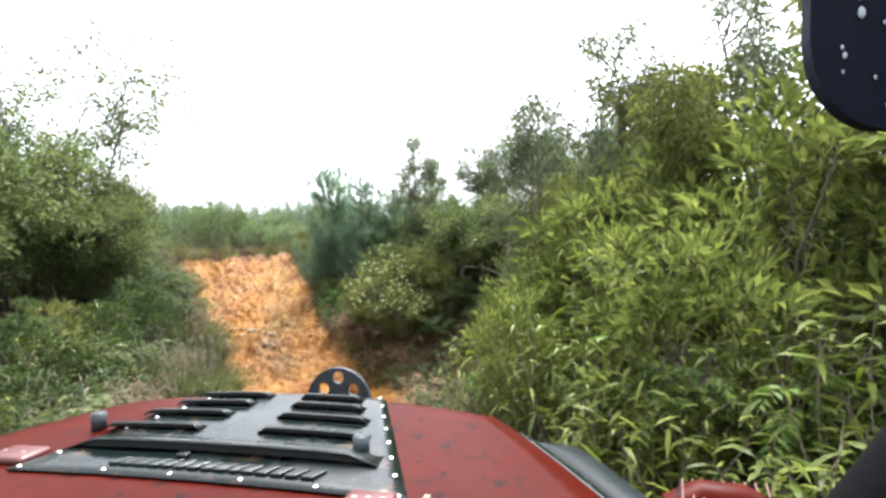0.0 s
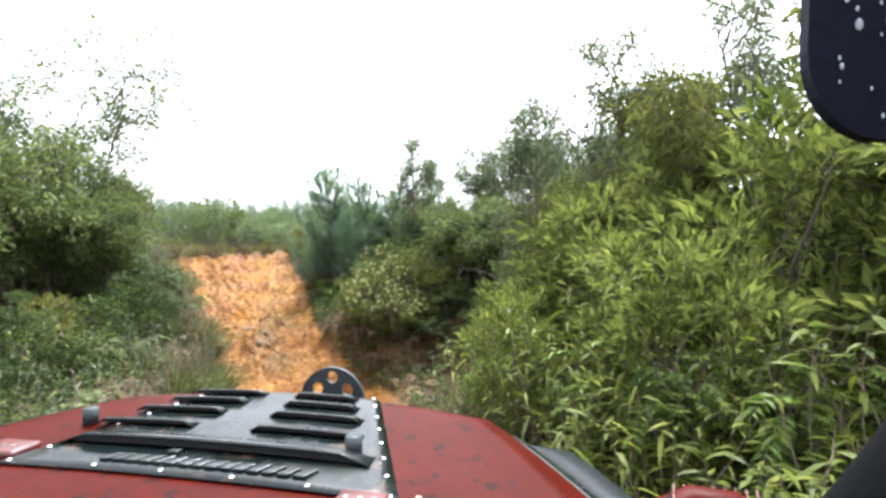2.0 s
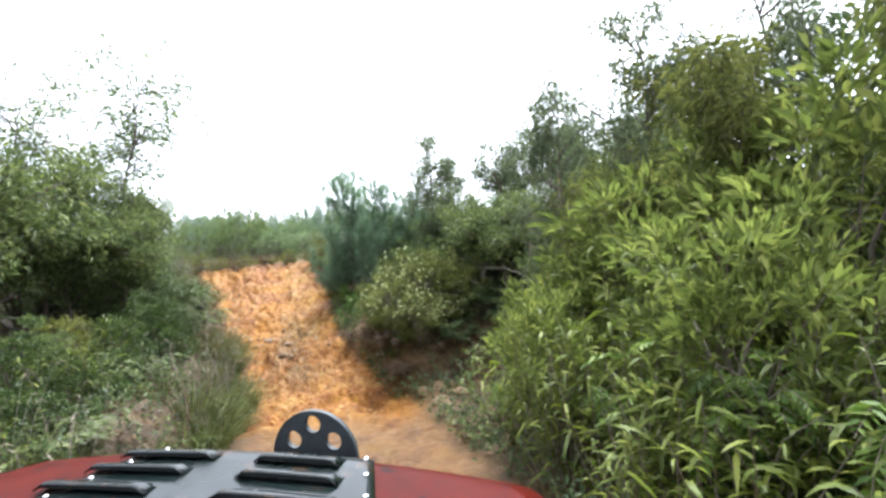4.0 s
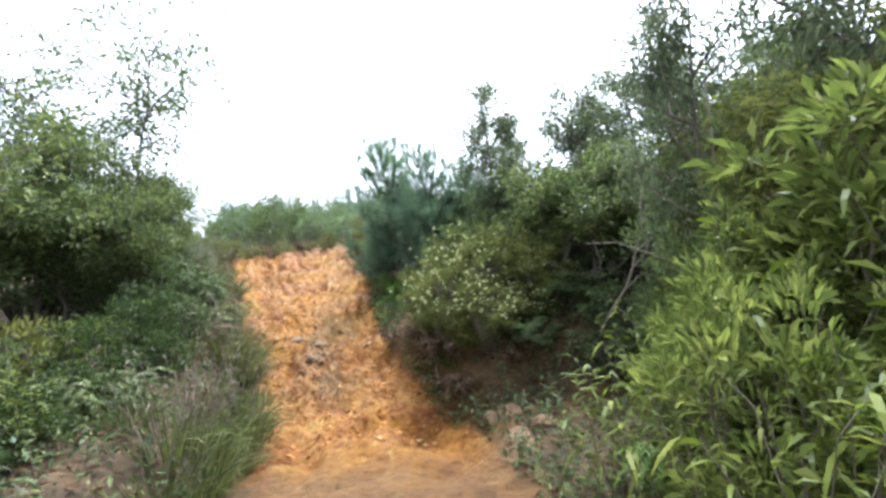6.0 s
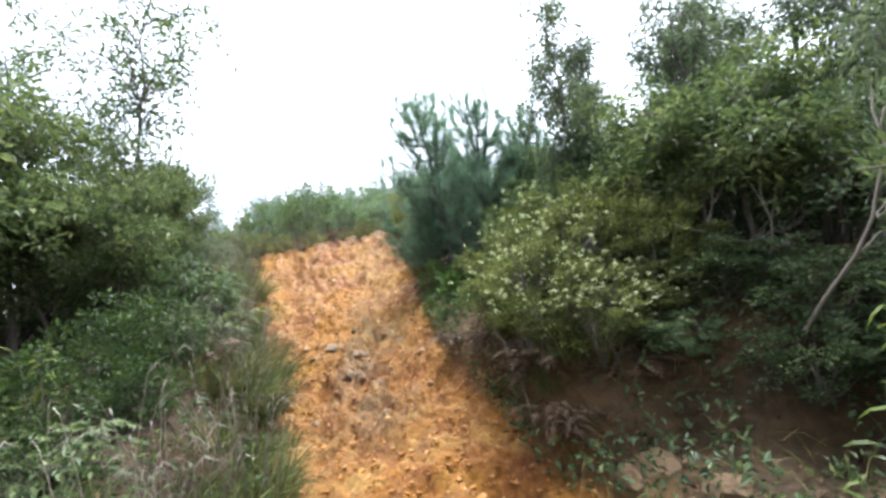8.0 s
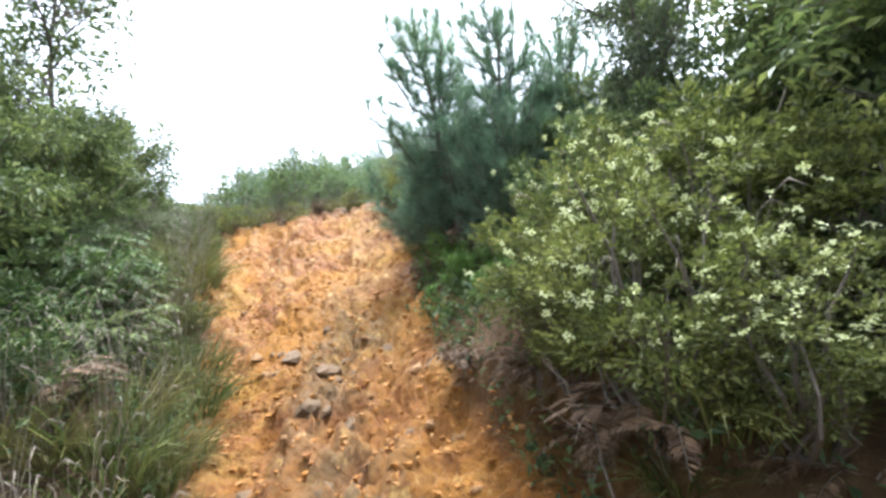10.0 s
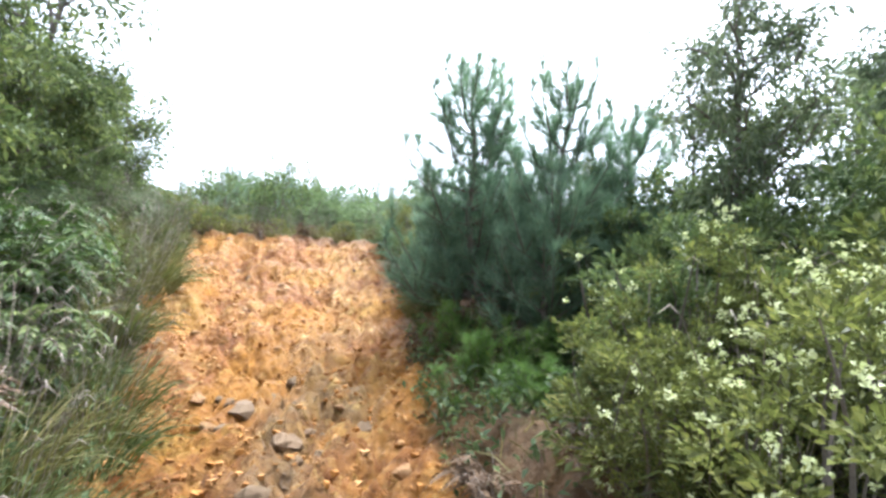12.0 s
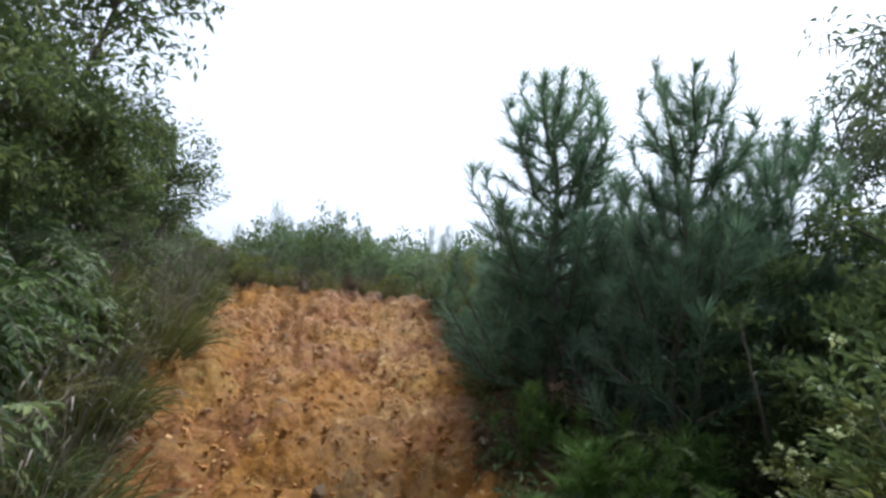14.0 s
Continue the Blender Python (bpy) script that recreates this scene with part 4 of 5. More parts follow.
# ---- undergrowth, leaf litter and dead wood ----
def undergrowth(name, label, mat, n, kind_of, seed):
    """Low growth scattered over both banks, too small and dense to count."""
    g = np.random.default_rng(seed)
    y = 1.5 + 17.0 * g.random(n)
    left = g.random(n) < (0.3 if kind_of == "grass" else 0.55)
    edge_l, edge_r = np.interp(y, TRACK_Y, TRACK_LEFT), np.interp(y, TRACK_Y, TRACK_RIGHT)
    away = 0.02 + 3.6 * g.random(n) ** 1.5
    x = np.where(left, edge_l - away, edge_r + away)
    z = lie(x, y)[0]
    base = np.stack([x, y, z - 0.01], 1)
    if kind_of == "grass":
        v, f = blades(base, g.normal(size=(n, 3)) * [0.45, 0.45, 0] + [0, 0, 1], 0.12 + 0.3 * g.random(n), 0.009, 0.3 + 0.5 * g.random(n), g)
    elif kind_of == "herb":
        k = 7
        b = np.repeat(base, k, 0) + np.concatenate([g.normal(size=(n * k, 2)) * 0.05, 0.03 + 0.28 * g.random((n * k, 1))], 1)
        s = 0.045 + 0.05 * g.random(n * k)
        v, f = leaves(b, g.normal(size=(n * k, 3)) + [0, 0, 0.35], s, s / 2.2, g)
    else:
        s = 0.05 + 0.06 * g.random(n)
        v, f = leaves(base + [0, 0, 0.02], g.normal(size=(n, 3)) * [1, 1, 0.2], s, s / 2.0, g)
    return tagged(new(name, mesh_from(name, v, f, mat)), label, "undergrowth", kind="stuff")


undergrowth("bank_grass", "straggling straw-green grass over the earth banks", STRAW, 7000, "grass", 81)
undergrowth("low_herbs", "low leafy green herbs under the shrubs", LEAF_DARK, 4500, "herb", 82)
undergrowth("leaf_litter", "dry brown fallen leaves on the banks", BROWN, 9000, "litter", 83)


def dead_branch(a, b, r, seed, twigs=5):
    g = np.random.default_rng(seed)
    main = wavy(a, b, r, r * 0.45, g, 8, 0.10)
    paths = [main]
    size = float(np.linalg.norm(np.array(b) - a))
    for _ in range(twigs):
        i = int(g.integers(2, 7))
        p = np.array(main[i][0])
        paths.append(wavy(p, p + (np.array(b) - a) * 0.25 + g.normal(size=3) * size * 0.16, r * 0.5, r * 0.2, g, 5, 0.1))
    v, f = tubes(paths, 6)
    return tagged(new("dead_branch", mesh_from("dead_branch", v, f, TWIG, True)), "bare pale dead branch caught in the shrubs", "branch")


for k, (a, b, r) in enumerate((
    ((0.1, 8.8, 1.2), (0.45, 9.0, 2.2), 0.009), ((0.0, 8.7, 1.75), (0.7, 8.8, 1.6), 0.008), ((0.35, 8.7, 1.0), (0.5, 8.9, 2.4), 0.010),
    ((-0.9, 9.2, 1.3), (-0.3, 9.5, 2.05), 0.012), ((0.3, 8.9, 1.2), (0.95, 9.0, 1.5), 0.010), ((-1.4, 8.4, 0.2), (-1.7, 8.9, 1.1), 0.008),
    ((-2.1, 10.0, 0.6), (-1.5, 9.7, 1.0), 0.008), ((0.5, 8.0, 0.9), (1.1, 7.9, 2.4), 0.014),
    ((-2.6, 12.6, 1.5), (-2.35, 12.5, 2.7), 0.02), ((1.2, 6.6, 0.3), (1.3, 6.5, 3.0), 0.014), ((-8.3, 10.4, 2.0), (-7.6, 10.2, 5.4), 0.02),
)):
    dead_branch(a, b, r, 200 + k)

# ---- the vehicle: bonnet, wings, front end, tub ----
RED = plain_material("paint_red_wet", (0.027, 0.0014, 0.0004), (0.056, 0.0040, 0.0010), 3.0, 0.42, bump=0.15, dist=0.001)


def weather(mat, spots, streak):
    """Mud spots and pale dried streaks over a paint."""
    nt = mat.node_tree
    bsdf = nt.nodes["Principled BSDF"]
    old = bsdf.inputs["Base Color"].links[0].from_socket
    n1, n2 = noise_node(nt, 26.0, 3.0, 0.5), noise_node(nt, 4.0, 7.0, 0.7)
    m1 = ramp_node(nt, [(0.60, (0, 0, 0)), (0.67, (0.8, 0.8, 0.8))])
    m2 = ramp_node(nt, [(0.52, (0, 0, 0)), (0.75, (0.5, 0.5, 0.5))])
    nt.links.new(n1.outputs[0], m1.inputs[0])
    nt.links.new(n2.outputs[0], m2.inputs[0])
    c = mix_node(nt, old, streak, m2.outputs[0])
    nt.links.new(mix_node(nt, c, spots, m1.outputs[0]), bsdf.inputs["Base Color"])


weather(RED, (0.006, 0.002, 0.0015), (0.050, 0.008, 0.0035))
RED.node_tree.nodes["Principled BSDF"].inputs["Specular IOR Level"].default_value = 0.05
BLACK = plain_material("powder_coat_black_wet", (0.0018, 0.0040, 0.0038), (0.006, 0.0100, 0.0095), 9.0, 0.3, bump=0.25, dist=0.002)
RUBBER = plain_material("rubber_black", (0.0012, 0.0012, 0.0015), (0.0035, 0.0035, 0.004), 8.0, 0.9)
RUBBER.node_tree.nodes["Principled BSDF"].inputs["Specular IOR Level"].default_value = 0.06
WING = plain_material("wing_dark_grey", (0.006, 0.0085, 0.009), (0.015, 0.019, 0.020), 7.0, 0.4)
WING.node_tree.nodes["Principled BSDF"].inputs["Specular IOR Level"].default_value = 0.10
STEEL = plain_material("steel_grey_blue", (0.02, 0.027, 0.03), (0.04, 0.05, 0.054), 5.0, 0.5)
STEEL.node_tree.nodes["Principled BSDF"].inputs["Specular IOR Level"].default_value = 0.3
CHROME = plain_material("rivet_bright_steel", (0.75, 0.75, 0.75), (0.9, 0.9, 0.9), 8.0, 0.2, 1.0, 0.0)
# near-black that stands for the shade inside louvre and grille slots
SLOT_SHADE = plain_material("slot_shade_black", (0.004, 0.004, 0.004), (0.008, 0.008, 0.008), 8.0, 0.8, bump=0.0)

weather(BLACK, (0.042, 0.026, 0.015), (0.016, 0.02, 0.019))
BLACK.node_tree.nodes["Principled BSDF"].inputs["Specular IOR Level"].default_value = 0.4
_nt = BLACK.node_tree
_pool = noise_node(_nt, 5.0, 5.0, 0.6)
_wet = ramp_node(_nt, [(0.42, (0.06, 0.06, 0.06)), (0.56, (0.36, 0.36, 0.36))])
_nt.links.new(_pool.outputs[0], _wet.inputs[0])
_nt.links.new(_wet.outputs[0], _nt.nodes["Principled BSDF"].inputs["Roughness"])
CX = -0.66
car = tagged(new("off_road_vehicle"), "red off-road vehicle with a black louvred bonnet panel, wet with rain", "vehicle")
car.matrix_basis = Matrix.Translation((0.0, 0.0, 1.70)) @ pose(0, 0, 0, 3.55, 2.5, -1.6) @ pose(0, 0, 0, 0, 0, -10) @ Matrix.Translation((0, 0, -1.62))
UP = 1.62


def top_z(u, d):
    """Height of the bonnet's skin: crowned across, falling off at its front lip."""
    return UP - 0.392 - 0.07 * (1.25 - d) - 0.032 * abs(u) ** 2.2 - 0.05 * max(0.0, (d - 1.21) / 0.08) ** 2


def half_w(d):
    return 0.49 + 0.62 * min(max(1.25 - d, 0), 0.62) ** 0.85


def skin(u0, u1, d0, d1, nu, nd, lift=0.0):
    """A piece of the bonnet's skin, u across from -1 to 1."""
    bm = bmesh.new()
    grid = [[bm.verts.new((CX + u * half_w(d), d, top_z(u, d) + lift)) for u in np.linspace(u0, u1, nu)] for d in np.linspace(d0, d1, nd)]
    for a, b in zip(grid, grid[1:]):
        for i in range(nu - 1):
            bm.faces.new((a[i], a[i + 1], b[i + 1], b[i]))
    return bm


def solid(bm, thick):
    bmesh.ops.recalc_face_normals(bm, faces=bm.faces)
    bmesh.ops.solidify(bm, geom=bm.faces[:], thickness=thick)
    return bm


def box(x0, x1, y0, y1, z0, z1, bevel=0.0):
    bm = bmesh.new()
    bmesh.ops.create_cube(bm, size=1, matrix=Matrix.Translation(((x0 + x1) / 2, (y0 + y1) / 2, (z0 + z1) / 2)) @ Matrix.Diagonal((x1 - x0, y1 - y0, z1 - z0, 1)))
    if bevel:
        bmesh.ops.bevel(bm, geom=bm.edges[:], offset=bevel, segments=2, affect="EDGES", profile=0.5)
    return bm


def rod(a, b, r, sides=14):
    a, b = Vector(a), Vector(b)
    bm = bmesh.new()
    m = Matrix.Translation((a + b) / 2) @ (b - a).to_track_quat("Z", "Y").to_matrix().to_4x4()
    bmesh.ops.create_cone(bm, cap_ends=True, segments=sides, radius1=r, radius2=r, depth=(b - a).length, matrix=m)
    return bm


bonnet = part("bonnet", solid(skin(-1, 1, 0.66, 1.27, 25, 24), 0.012), RED, car, "wet red painted bonnet", True)


def u_of(x, d):
    return (x - CX) / half_w(d)


def panel_half(d):
    return 0.235 + (1.24 - d) * 0.42


def panel_skin():
    bm = bmesh.new()
    ds = np.linspace(0.79, 1.245, 16)
    grid = []
    for d in ds:
        w = panel_half(d)
        grid.append([bm.verts.new((CX + x, d, top_z(u_of(CX + x, d), d) + 0.006)) for x in np.linspace(-w, w, 17)])
    for a, b in zip(grid, grid[1:]):
        for i in range(16):
            bm.faces.new((a[i], a[i + 1], b[i + 1], b[i]))
    return solid(bm, 0.004)


panel = part("louvre_panel", panel_skin(), BLACK, car, "black louvred bonnet panel with bright rivets", True)


def louvre(x0, x1, d, deep, high):
    """A pressed louvre: low in front, rising to an open mouth that faces the windscreen."""
    bm = bmesh.new()
    rows = []
    n = 13
    for k, x in enumerate(np.linspace(x0, x1, n)):
        e = min(1.0, 9.0 * min(k, n - 1 - k) / (n - 1))
        hh = high * math.sqrt(max(0.02, 1 - (1 - min(e, 1)) ** 2))
        z = top_z(u_of(x, d), d) + 0.007
        rows.append([bm.verts.new((x, d + deep, z)), bm.verts.new((x, d + deep * 0.5, z + hh * 0.75)), bm.verts.new((x, d + 0.006, z + hh)), bm.verts.new((x, d - 0.003, z + hh * 0.97))])
    for a, b in zip(rows, rows[1:]):
        for i in range(3):
            bm.faces.new((a[i], b[i], b[i + 1], a[i + 1]))
    return solid(bm, 0.003)


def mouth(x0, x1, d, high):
    # a thin black sheet closes the mouth: the inner shade as colour
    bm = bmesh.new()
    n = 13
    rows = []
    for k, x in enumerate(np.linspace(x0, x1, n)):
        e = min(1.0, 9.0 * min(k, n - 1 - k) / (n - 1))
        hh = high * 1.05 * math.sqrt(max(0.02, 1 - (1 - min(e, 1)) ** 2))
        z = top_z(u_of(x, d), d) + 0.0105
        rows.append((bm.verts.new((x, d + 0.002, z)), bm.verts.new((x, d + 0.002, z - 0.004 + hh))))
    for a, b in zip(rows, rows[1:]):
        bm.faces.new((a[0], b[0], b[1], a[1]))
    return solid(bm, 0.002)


for d, a, b, c, e in ((1.185, 0.065, 0.285, 0.02, 0.19), (1.13, 0.085, 0.31, 0.02, 0.215), (1.065, 0.105, 0.35, 0.02, 0.25), (0.985, 0.125, 0.385, 0.02, 0.28)):
    for lo, hi in ((CX - b, CX - a), (CX + c, CX + e)):
        part("louvre", louvre(lo, hi, d, 0.038, 0.014), BLACK, panel, "", True)
        part("slot", mouth(lo, hi, d, 0.014), SLOT_SHADE, panel, "black sheet across the louvre mouth, painted as the shade inside")
part("louvre", louvre(CX - 0.37, CX + 0.335, 0.885, 0.07, 0.022), BLACK, panel, "wide raised louvre across the panel", True)
part("slot", mouth(CX - 0.37, CX + 0.335, 0.885, 0.022), SLOT_SHADE, panel, "black sheet across the louvre mouth, painted as the shade inside")

for d in np.linspace(0.80, 1.235, 8):
    for sg in (-1, 1):
        x = CX + sg * (panel_half(d) - 0.016)
        bm = bmesh.new()
        bmesh.ops.create_uvsphere(bm, u_segments=10, v_segments=6, radius=0.0055, matrix=Matrix.Translation((x, d, top_z(u_of(x, d), d) + 0.007)) @ Matrix.Diagonal((1, 1, 0.5, 1)))
        part("rivet", bm, CHROME, panel, "", True)
for x in (CX - 0.2, CX - 0.05, CX + 0.1, CX + 0.25):
    bm = bmesh.new()
    bmesh.ops.create_uvsphere(bm, u_segments=10, v_segments=6, radius=0.0055, matrix=Matrix.Translation((x, 0.802, top_z(u_of(x, 0.802), 0.802) + 0.007)) @ Matrix.Diagonal((1, 1, 0.5, 1)))
    part("rivet", bm, CHROME, panel, "", True)
# raised marks along the panel's rear edge, unreadable
marks = np.random.default_rng(3)
x = CX - 0.2
for k in range(15):
    w = 0.016 + 0.012 * marks.random()
    z = top_z(u_of(x, 0.835), 0.835)
    bm = box(0, w, -0.016, 0.016, z + 0.004, z + 0.012, 0.002)
    bmesh.ops.transform(bm, matrix=Matrix.Translation((x, 0.835, 0)) @ Matrix(((1, 0.45, 0, 0), (0, 1, 0, 0), (0, 0, 1, 0), (0, 0, 0, 1))), verts=bm.verts)
    part("raised_mark", bm, BLACK, panel)
    x += w + 0.009
for sg in (-1, 1):
    x, d = CX - 0.065 + sg * 0.35, 0.965 - 0.03 * sg
    z = top_z(u_of(x, d), d)
    part("rubber_bumper", rod((x, d, z), (x, d, z + 0.04), 0.017), STEEL, car, "grey rubber bonnet stop", True)
part("washer_jet", box(CX - 0.08, CX - 0.055, 0.853, 0.868, top_z(0, 0.86) + 0.004, top_z(0, 0.86) + 0.018, 0.003), BLACK, car)

# recovery point plate standing up in front of the bonnet, with three holes
def hoop_plate():
    bm = bmesh.new()
    x0, d, zb = -0.60, 1.33, UP - 0.555
    n = 40
    outer = []
    for k in range(n + 1):
        a = math.pi * k / n
        outer.append((x0 + 0.097 * math.cos(a), zb + 0.117 + 0.095 * math.sin(a)))
    outer = [(x0 + 0.115, zb)] + outer + [(x0 - 0.115, zb)]
    holes = [(x0, zb + 0.184, 0.018), (x0 - 0.046, zb + 0.150, 0.018), (x0 + 0.046, zb + 0.150, 0.018)]
    loops = [outer] + [[(hx + r * math.cos(2 * math.pi * k / 16), hz + r * math.sin(2 * math.pi * k / 16)) for k in range(16)] for hx, hz, r in holes]
    pts = [q for lp in loops for q in lp]
    links, at = [], 0
    for lp in loops:
        links += [(at + k, at + (k + 1) % len(lp)) for k in range(len(lp))]
        at += len(lp)
    flat, _, tris = geometry.delaunay_2d_cdt([Vector(q) for q in pts], links, [], 1, 1e-6)[:3]
    vs = [bm.verts.new((q.x, d, q.y)) for q in flat]
    for tri in tris:
        mid = sum((flat[k] for k in tri), Vector((0, 0))) / 3
        if all(math.hypot(mid.x - hx, mid.y - hz) > r * 0.98 for hx, hz, r in holes):
            bm.faces.new([vs[k] for k in tri])
    bmesh.ops.recalc_face_normals(bm, faces=bm.faces)
    ext = bmesh.ops.extrude_face_region(bm, geom=bm.faces[:])
    bmesh.ops.translate(bm, verts=[v for v in ext["geom"] if isinstance(v, bmesh.types.BMVert)], vec=(0, 0.012, 0))
    bmesh.ops.recalc_face_normals(bm, faces=bm.faces)
    return bm


part("recovery_plate", hoop_plate(), STEEL, car, "grey steel plate with three round holes")


def wing(sg, lo, hi):
    """A flat-topped wing beside the bonnet, black, with a raised inner rib."""
    bm = bmesh.new()
    rows = []
    for d in np.linspace(0.55, 1.22, 14):
        s = (1.25 - d) / 0.62
        w = half_w(d)
        z = UP - 0.44 - 0.045 * s - 0.05 * max(0, (d - 1.14) / 0.1) ** 2
        prof = ((w + 0.002, z - 0.03), (w + 0.006, z + 0.004), (w + 0.03, z + 0.006), (w + 0.034, z - 0.012), (w + 0.16 - 0.05 * s, z - 0.02), (w + 0.18 - 0.05 * s, z - 0.04), (w + 0.182 - 0.05 * s, z - 0.16))
        rows.append([bm.verts.new((CX + sg * x, d, zz)) for x, zz in prof[lo:hi]])
    for a, b in zip(rows, rows[1:]):
        for i in range(len(a) - 1):
            bm.faces.new((a[i], a[i + 1], b[i + 1], b[i]))
    return solid(bm, 0.006)


for sg in (-1, 1):
    fender = part("wing", wing(sg, 3, 7), WING, car, "grey flat-topped wing beside the bonnet", True)
    part("recess", wing(sg, 0, 4), BLACK, fender, "black recess along the bonnet", True)
    part("side_panel", box(CX + sg * 0.72 - 0.01, CX + sg * 0.72 + 0.01, 0.2, 0.75, 0.55, UP - 0.5, 0.006), RED, car, "red body side")

part("grille", box(CX - 0.50, CX + 0.50, 1.21, 1.27, 0.72, UP - 0.47, 0.02), RED, car, "upright red grille panel")
for k in range(7):
    x = CX - 0.24 + 0.08 * k
    # dark block on the solid panel, coloured as a shaded opening
    part("grille_slot", box(x - 0.02, x + 0.02, 1.262, 1.274, 0.78, 1.05, 0.006), SLOT_SHADE, car)
for sg in (-1, 1):
    bm = rod((CX + sg * 0.40, 1.25, 0.95), (CX + sg * 0.40, 1.30, 0.95), 0.09, 24)
    part("headlight", bm, CHROME, car, "round clear headlight", True)
part("bumper", box(CX - 0.72, CX + 0.72, 1.30, 1.48, 0.50, 0.68, 0.03), BLACK, car, "heavy black steel front bumper")
part("winch", rod((CX - 0.2, 1.39, 0.74), (CX + 0.2, 1.39, 0.74), 0.07), STEEL, car, "winch drum on the bumper", True)
part("cowl", box(CX - 0.76, CX + 0.76, 0.50, 0.66, UP - 0.50, UP - 0.445, 0.012), BLACK, car, "black cowl panel below the windscreen")
LATCH = plain_material("latch_faded_red", (0.052, 0.008, 0.006), (0.085, 0.018, 0.014), 6.0, 0.4)
for x0, x1, d0, d1 in ((-0.52, -0.42, 0.815, 0.885), (0.315, 0.405, 0.742, 0.805)):
    zt = top_z(u_of(CX + (x0 + x1) / 2, d0), d0)
    catch = part("bonnet_latch", box(CX + x0, CX + x1, d0, d1, zt - 0.004, zt + 0.016, 0.008), LATCH, car, "faded red bonnet latch plate", True)
    for k in range(3):
        part("latch_screw", rod((CX + x0 + 0.02 + 0.025 * k, d0 + 0.03, zt + 0.01), (CX + x0 + 0.02 + 0.025 * k, d0 + 0.03, zt + 0.018), 0.004, 8), CHROME, catch)
part("pale_label", box(-0.215, -0.205, 0.765, 0.82, top_z(0.55, 0.79) + 0.001, top_z(0.55, 0.79) + 0.006), TWIG, car, "pale strip on the bonnet's rear edge")
part("floor_pan", box(CX - 0.70, CX + 0.70, -1.9, 1.36, 0.42, 0.55, 0.02), BLACK, car, "dark floor pan and chassis")
for sg in (-1, 1):
    part("tub_side", box(CX + sg * 0.72 - 0.02, CX + sg * 0.72 + 0.02, -1.9, 0.2, 0.50, 1.05, 0.01), RED, car, "red body side")
part("tailgate", box(CX - 0.70, CX + 0.70, -1.92, -1.88, 0.50, 1.05, 0.01), RED, car, "red tailgate")
for d in (0.98, -1.30):
    for sg in (-1, 1):
        x = CX + sg * 0.74
        bm = bmesh.new()
        bmesh.ops.create_cone(bm, cap_ends=True, segments=36, radius1=0.40, radius2=0.40, depth=0.26, matrix=Matrix.Translation((x, d, 0.39)) @ Matrix.Rotation(math.pi / 2, 4, "Y"))
        bmesh.ops.bevel(bm, geom=[e for e in bm.edges if len(e.link_faces) == 2 and max(len(f.verts) for f in e.link_faces) > 4], offset=0.05, segments=3, affect="EDGES")
        tyre = part("tyre", bm, RUBBER, car, "muddy black off-road tyre", True)
        part("rim", rod((x + sg * 0.10, d, 0.39), (x + sg * 0.14, d, 0.39), 0.2, 24), STEEL, tyre, "", True)

# windscreen surround on the passenger's side: dark pillar, rubber trim, tinted visor, ribbed red cover
def along(rows, r, sides=10):
    v, f = tubes([[(np.array(p), r) for p in rows]], sides)
    return v, f


knots = np.array(((0.25, 0.53, -0.36), (0.30, 0.53, -0.29), (0.37, 0.53, -0.19), (0.43, 0.52, -0.05), (0.46, 0.44, 0.15), (0.47, 0.35, 0.3)))
fine = np.linspace(0, 5, 26)
bow = np.stack([np.interp(fine, range(6), knots[:, c]) for c in range(3)], 1)
for _ in range(4):
    bow[1:-1] = (bow[:-2] + 2 * bow[1:-1] + bow[2:]) / 4
v, f = along([(p[0], p[1], UP + p[2]) for p in bow], 0.05, 20)
part_np("pillar", v, f, RUBBER, car, "black windscreen pillar", True)


def visor():
    """A board with a rounded lower corner."""
    bm = bmesh.new()
    x0, z0, r = 0.214, UP + 0.083, 0.055
    rim = [(0.42, z0 - 0.01), (0.42, UP + 0.27), (x0 + 0.004, UP + 0.27)] + [(x0 + r - r * math.cos(a), z0 + 0.075 - 0.075 * math.sin(a)) for a in np.linspace(0, math.pi / 2, 10)]
    face = bm.faces.new([bm.verts.new((x, 0.45, z)) for x, z in rim])
    ext = bmesh.ops.extrude_face_region(bm, geom=[face])
    bmesh.ops.translate(bm, verts=[q for q in ext["geom"] if isinstance(q, bmesh.types.BMVert)], vec=(0, 0.014, 0))
    bmesh.ops.recalc_face_normals(bm, faces=bm.faces)
    return bm


TINT = plain_material("visor_dark_blue", (0.002, 0.003, 0.008), (0.005, 0.008, 0.018), 6.0, 0.8)
TINT.node_tree.nodes["Principled BSDF"].inputs["Specular IOR Level"].default_value = 0.15
DROP = plain_material("rain_drop_pale", (0.30, 0.34, 0.42), (0.55, 0.6, 0.68), 30.0, 0.15)
board = part("sun_visor", visor(), TINT, car, "dark blue tinted visor board beaded with rain")
drop_mesh = None
drops = np.random.default_rng(17)
for k in range(90):
    x, z, s = 0.235 + 0.18 * drops.random(), UP + 0.10 + 0.17 * drops.random(), 0.0010 + 0.0022 * drops.random() ** 2
    if drop_mesh is None:
        bm = bmesh.new()
        bmesh.ops.create_icosphere(bm, subdivisions=1, radius=1.0)
        bead = part("rain_drop", bm, DROP, board, "", True)
        drop_mesh = bead.data
    else:
        bead = new("rain_drop", drop_mesh)
        bead.parent = board
    bead.matrix_basis = Matrix.Translation((x, 0.449, z)) @ Matrix.Diagonal((s, s * 0.6, s * 1.8, 1))
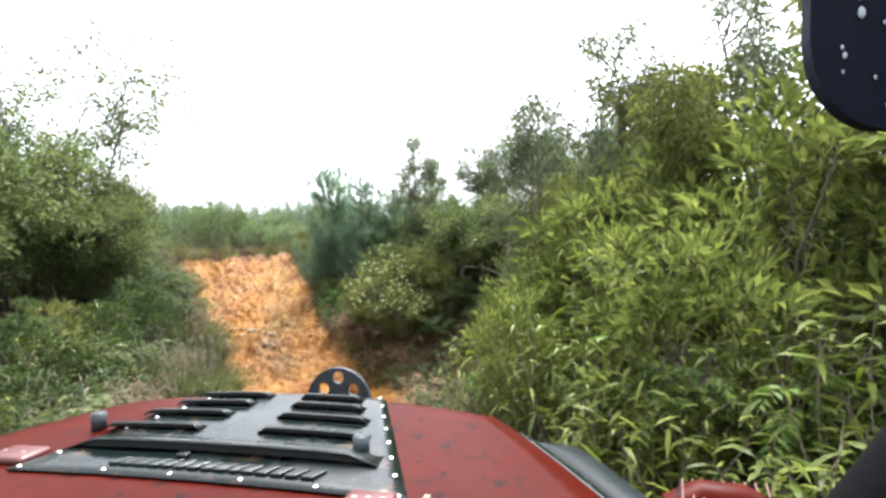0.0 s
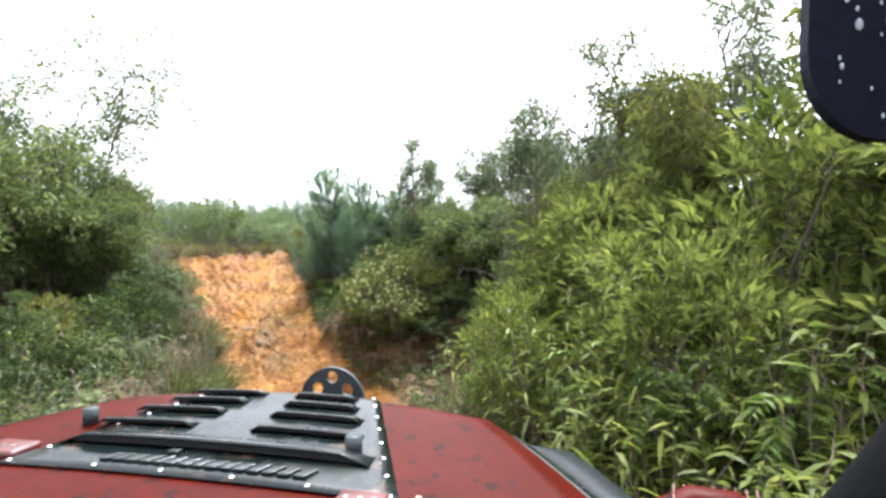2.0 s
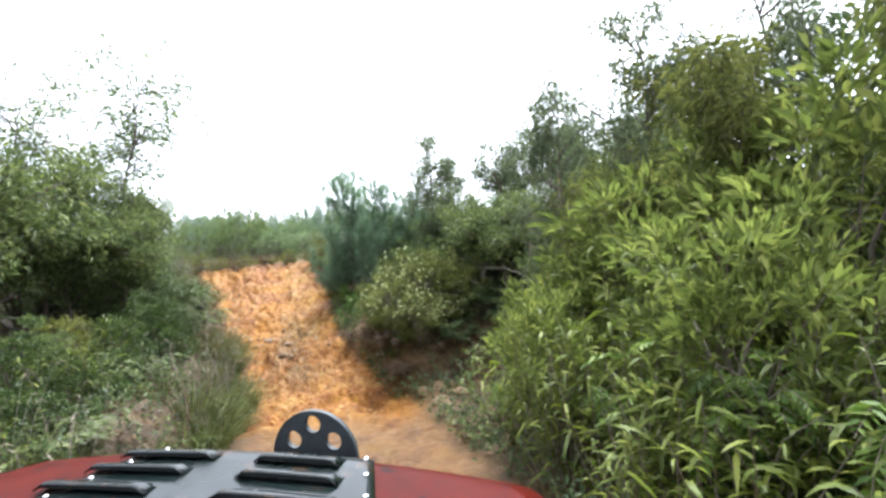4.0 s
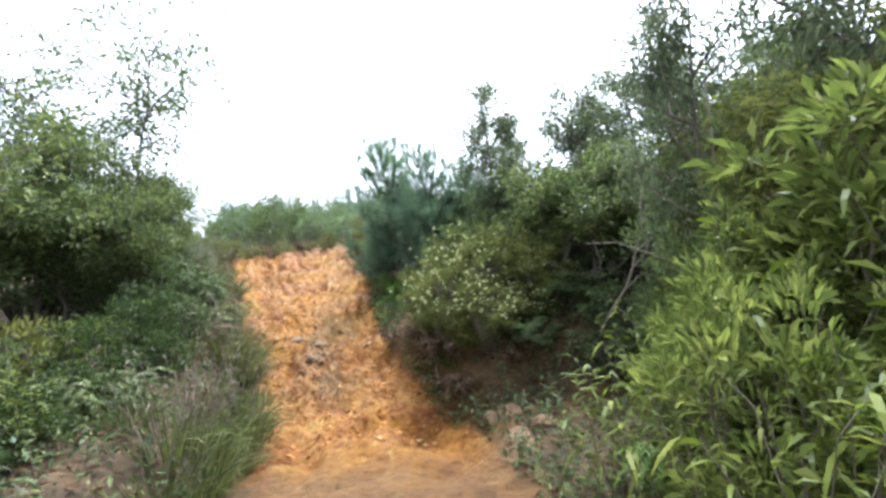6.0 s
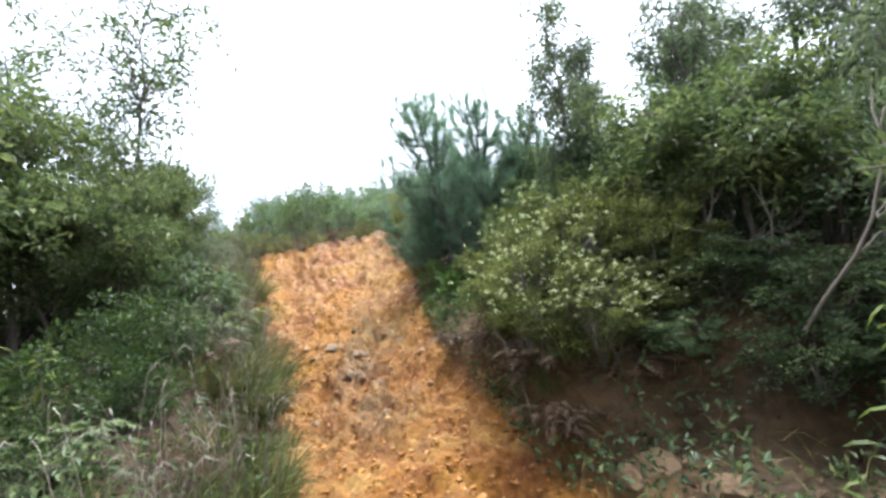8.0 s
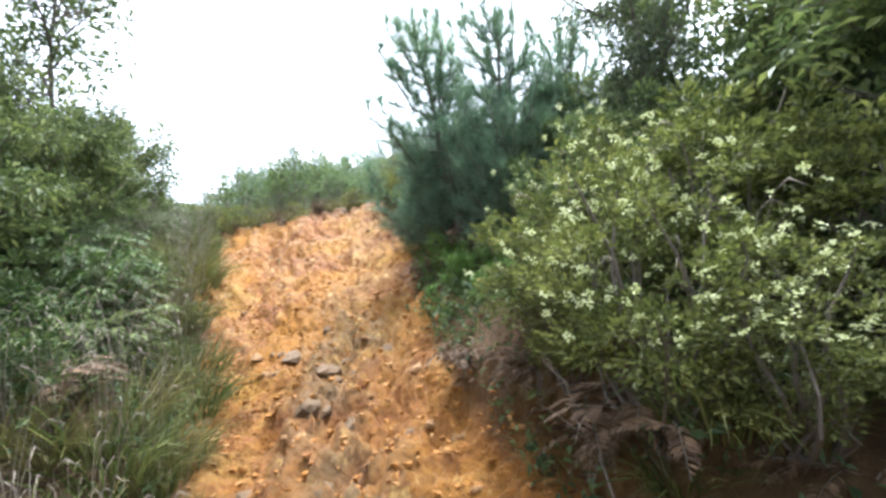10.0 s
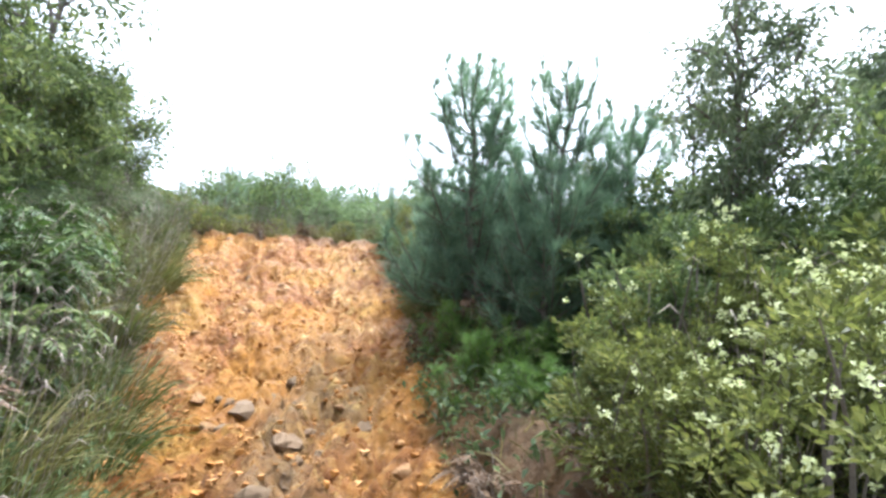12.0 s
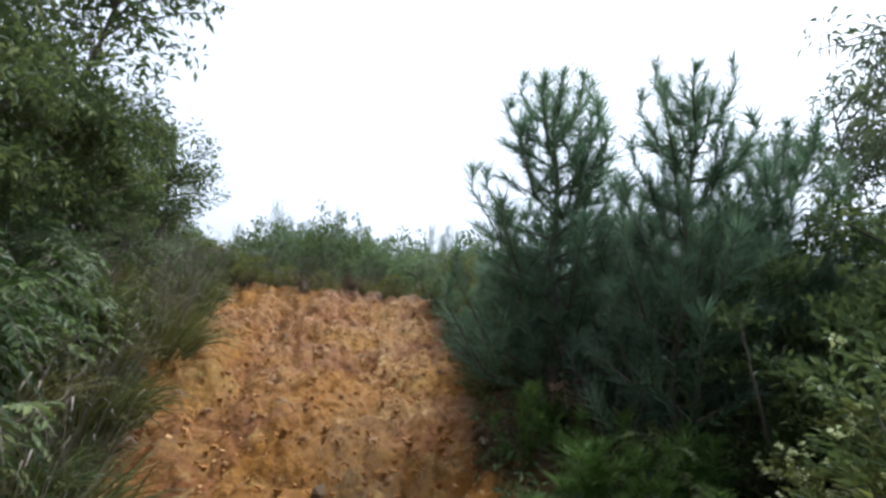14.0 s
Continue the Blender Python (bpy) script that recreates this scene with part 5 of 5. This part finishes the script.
v, f = along(((0.14, 0.62, UP - 0.325), (0.175, 0.625, UP - 0.308), (0.215, 0.62, UP - 0.308), (0.25, 0.60, UP - 0.33)), 0.024, 20)
cover = part_np("lamp_cover", v, f, RED, car, "ribbed red cover by the windscreen", True)
RIB = plain_material("rib_pale_pink", (0.10, 0.045, 0.04), (0.16, 0.08, 0.07), 9.0, 0.4, bump=0.0)
for k in range(9):
    x = 0.145 + 0.0115 * k
    part("rib", rod((x, 0.595, UP - 0.296), (x + 0.012, 0.645, UP - 0.292), 0.0011, 6), RIB, cover)

# ---- stones and clods ----


def stone_mesh(seed, mat, flat=0.65, name="stone"):
    rng = np.random.default_rng(seed)
    bm = bmesh.new()
    bmesh.ops.create_icosphere(bm, subdivisions=2, radius=1.0)
    off = rng.random(3) * 30
    for v in bm.verts:
        n = noise.fractal(Vector(v.co * 0.9) + Vector(off), 1.0, 2.0, 3)
        v.co *= 1 + 0.45 * n
        q = Vector((round(v.co.x * 2.2) / 2.2, round(v.co.y * 2.2) / 2.2, round(v.co.z * 2.2) / 2.2))
        v.co = v.co.lerp(q, 0.7)
        v.co.z *= flat
    me = bpy.data.meshes.new(name)
    bm.to_mesh(me)
    bm.free()
    me.materials.append(mat)
    return me


stones = [stone_mesh(k, m) for k, m in enumerate((STONE, CLOD, ROCKDARK, CLOD, STONE, ROCKDARK))]


def stone(x, y, size, which, label, sink=0.3, group="stones on the track"):
    ob = tagged(new("stone", stones[which]), label, "stone", group)
    ob.matrix_basis = pose(x, y, ground_z(x, y) - size * sink * 0.4, rng.normal() * 14, rng.normal() * 14, rng.random() * 360) @ Matrix.Diagonal((size, size * (0.7 + 0.4 * rng.random()), size, 1))
    return ob


rng = np.random.default_rng(9)
for x, y, s in ((-0.59, 7.87, 0.2), (-0.52, 7.34, 0.17), (-0.25, 7.55, 0.2), (-0.76, 7.78, 0.15), (-0.38, 7.88, 0.13), (-0.41, 7.18, 0.14)):
    stone(x, y, s * 0.8, 0 if s > 0.12 else 4, "tan broken stone at the foot of the bank")
for k in range(26):
    y = 8.7 + 3.1 * rng.random()
    x = -4.0 + 0.4 * (11.4 - y) + rng.normal() * 0.34
    size = 0.06 + 0.12 * rng.random() ** 2
    stone(float(x), float(y), size, (2, 5, 0)[k % 3], "broken grey-brown rock bedded in the clay slope" if k % 3 < 2 else "tan broken rock bedded in the clay slope", 1.9)
for k in range(120):
    y = 8.8 + 8.6 * rng.random()
    lo, hi = np.interp(y, TRACK_Y, TRACK_LEFT), np.interp(y, TRACK_Y, TRACK_RIGHT)
    x = lo + 0.1 + (hi - lo - 0.2) * rng.random()
    stone(float(x), float(y), 0.03 + 0.06 * rng.random() ** 2.5, int(rng.choice([0, 1, 1, 1, 3, 3, 1, 4])), "lump of clay and stone on the rutted slope", 0.8)

stone(-4.36, 10.85, 0.17, 5, "grey-brown boulder bedded in the clay above a dark hollow", 0.9)


def crumbs(n, seed):
    """Loose crumbs of clay and chips of stone, strewn over the slope."""
    g = np.random.default_rng(seed)
    y = 7.6 + 9.3 * g.random(n)
    lo, hi = np.interp(y, TRACK_Y, TRACK_LEFT), np.interp(y, TRACK_Y, TRACK_RIGHT)
    x = lo - 0.1 + (hi - lo + 0.2) * g.random(n)
    z = np.array([ground_z(a, b) for a, b in zip(x, y)])
    size = 0.005 + 0.017 * g.random((n, 1, 1)) ** 2.5
    cube = np.array([(a, b, c) for a in (-1, 1) for b in (-1, 1) for c in (-0.7, 0.7)], float)
    v = (cube[None] + g.normal(size=(n, 8, 3)) * 0.35) * size
    turn = g.random(n) * 2 * np.pi
    c, q = np.cos(turn)[:, None], np.sin(turn)[:, None]
    v = np.stack([v[..., 0] * c - v[..., 1] * q, v[..., 0] * q + v[..., 1] * c, v[..., 2]], -1)
    v += np.stack([x, y, z], 1)[:, None]
    f = np.array([(0, 1, 3, 2), (4, 6, 7, 5), (0, 4, 5, 1), (2, 3, 7, 6), (0, 2, 6, 4), (1, 5, 7, 3)])
    return v.reshape(-1, 3), (np.arange(n)[:, None, None] * 8 + f[None]).reshape(-1, 4)


CRUMB = leaf_material("crumb_clay", (0.150, 0.060, 0.014), (0.270, 0.120, 0.026), (0.470, 0.300, 0.140), 0.75, 0.0, 1.0)
v, f = crumbs(5000, 77)
tagged(new("clay_crumbs", mesh_from("clay_crumbs", v, f, CRUMB)), "loose crumbs of orange clay and pale chips", "rubble", kind="stuff")
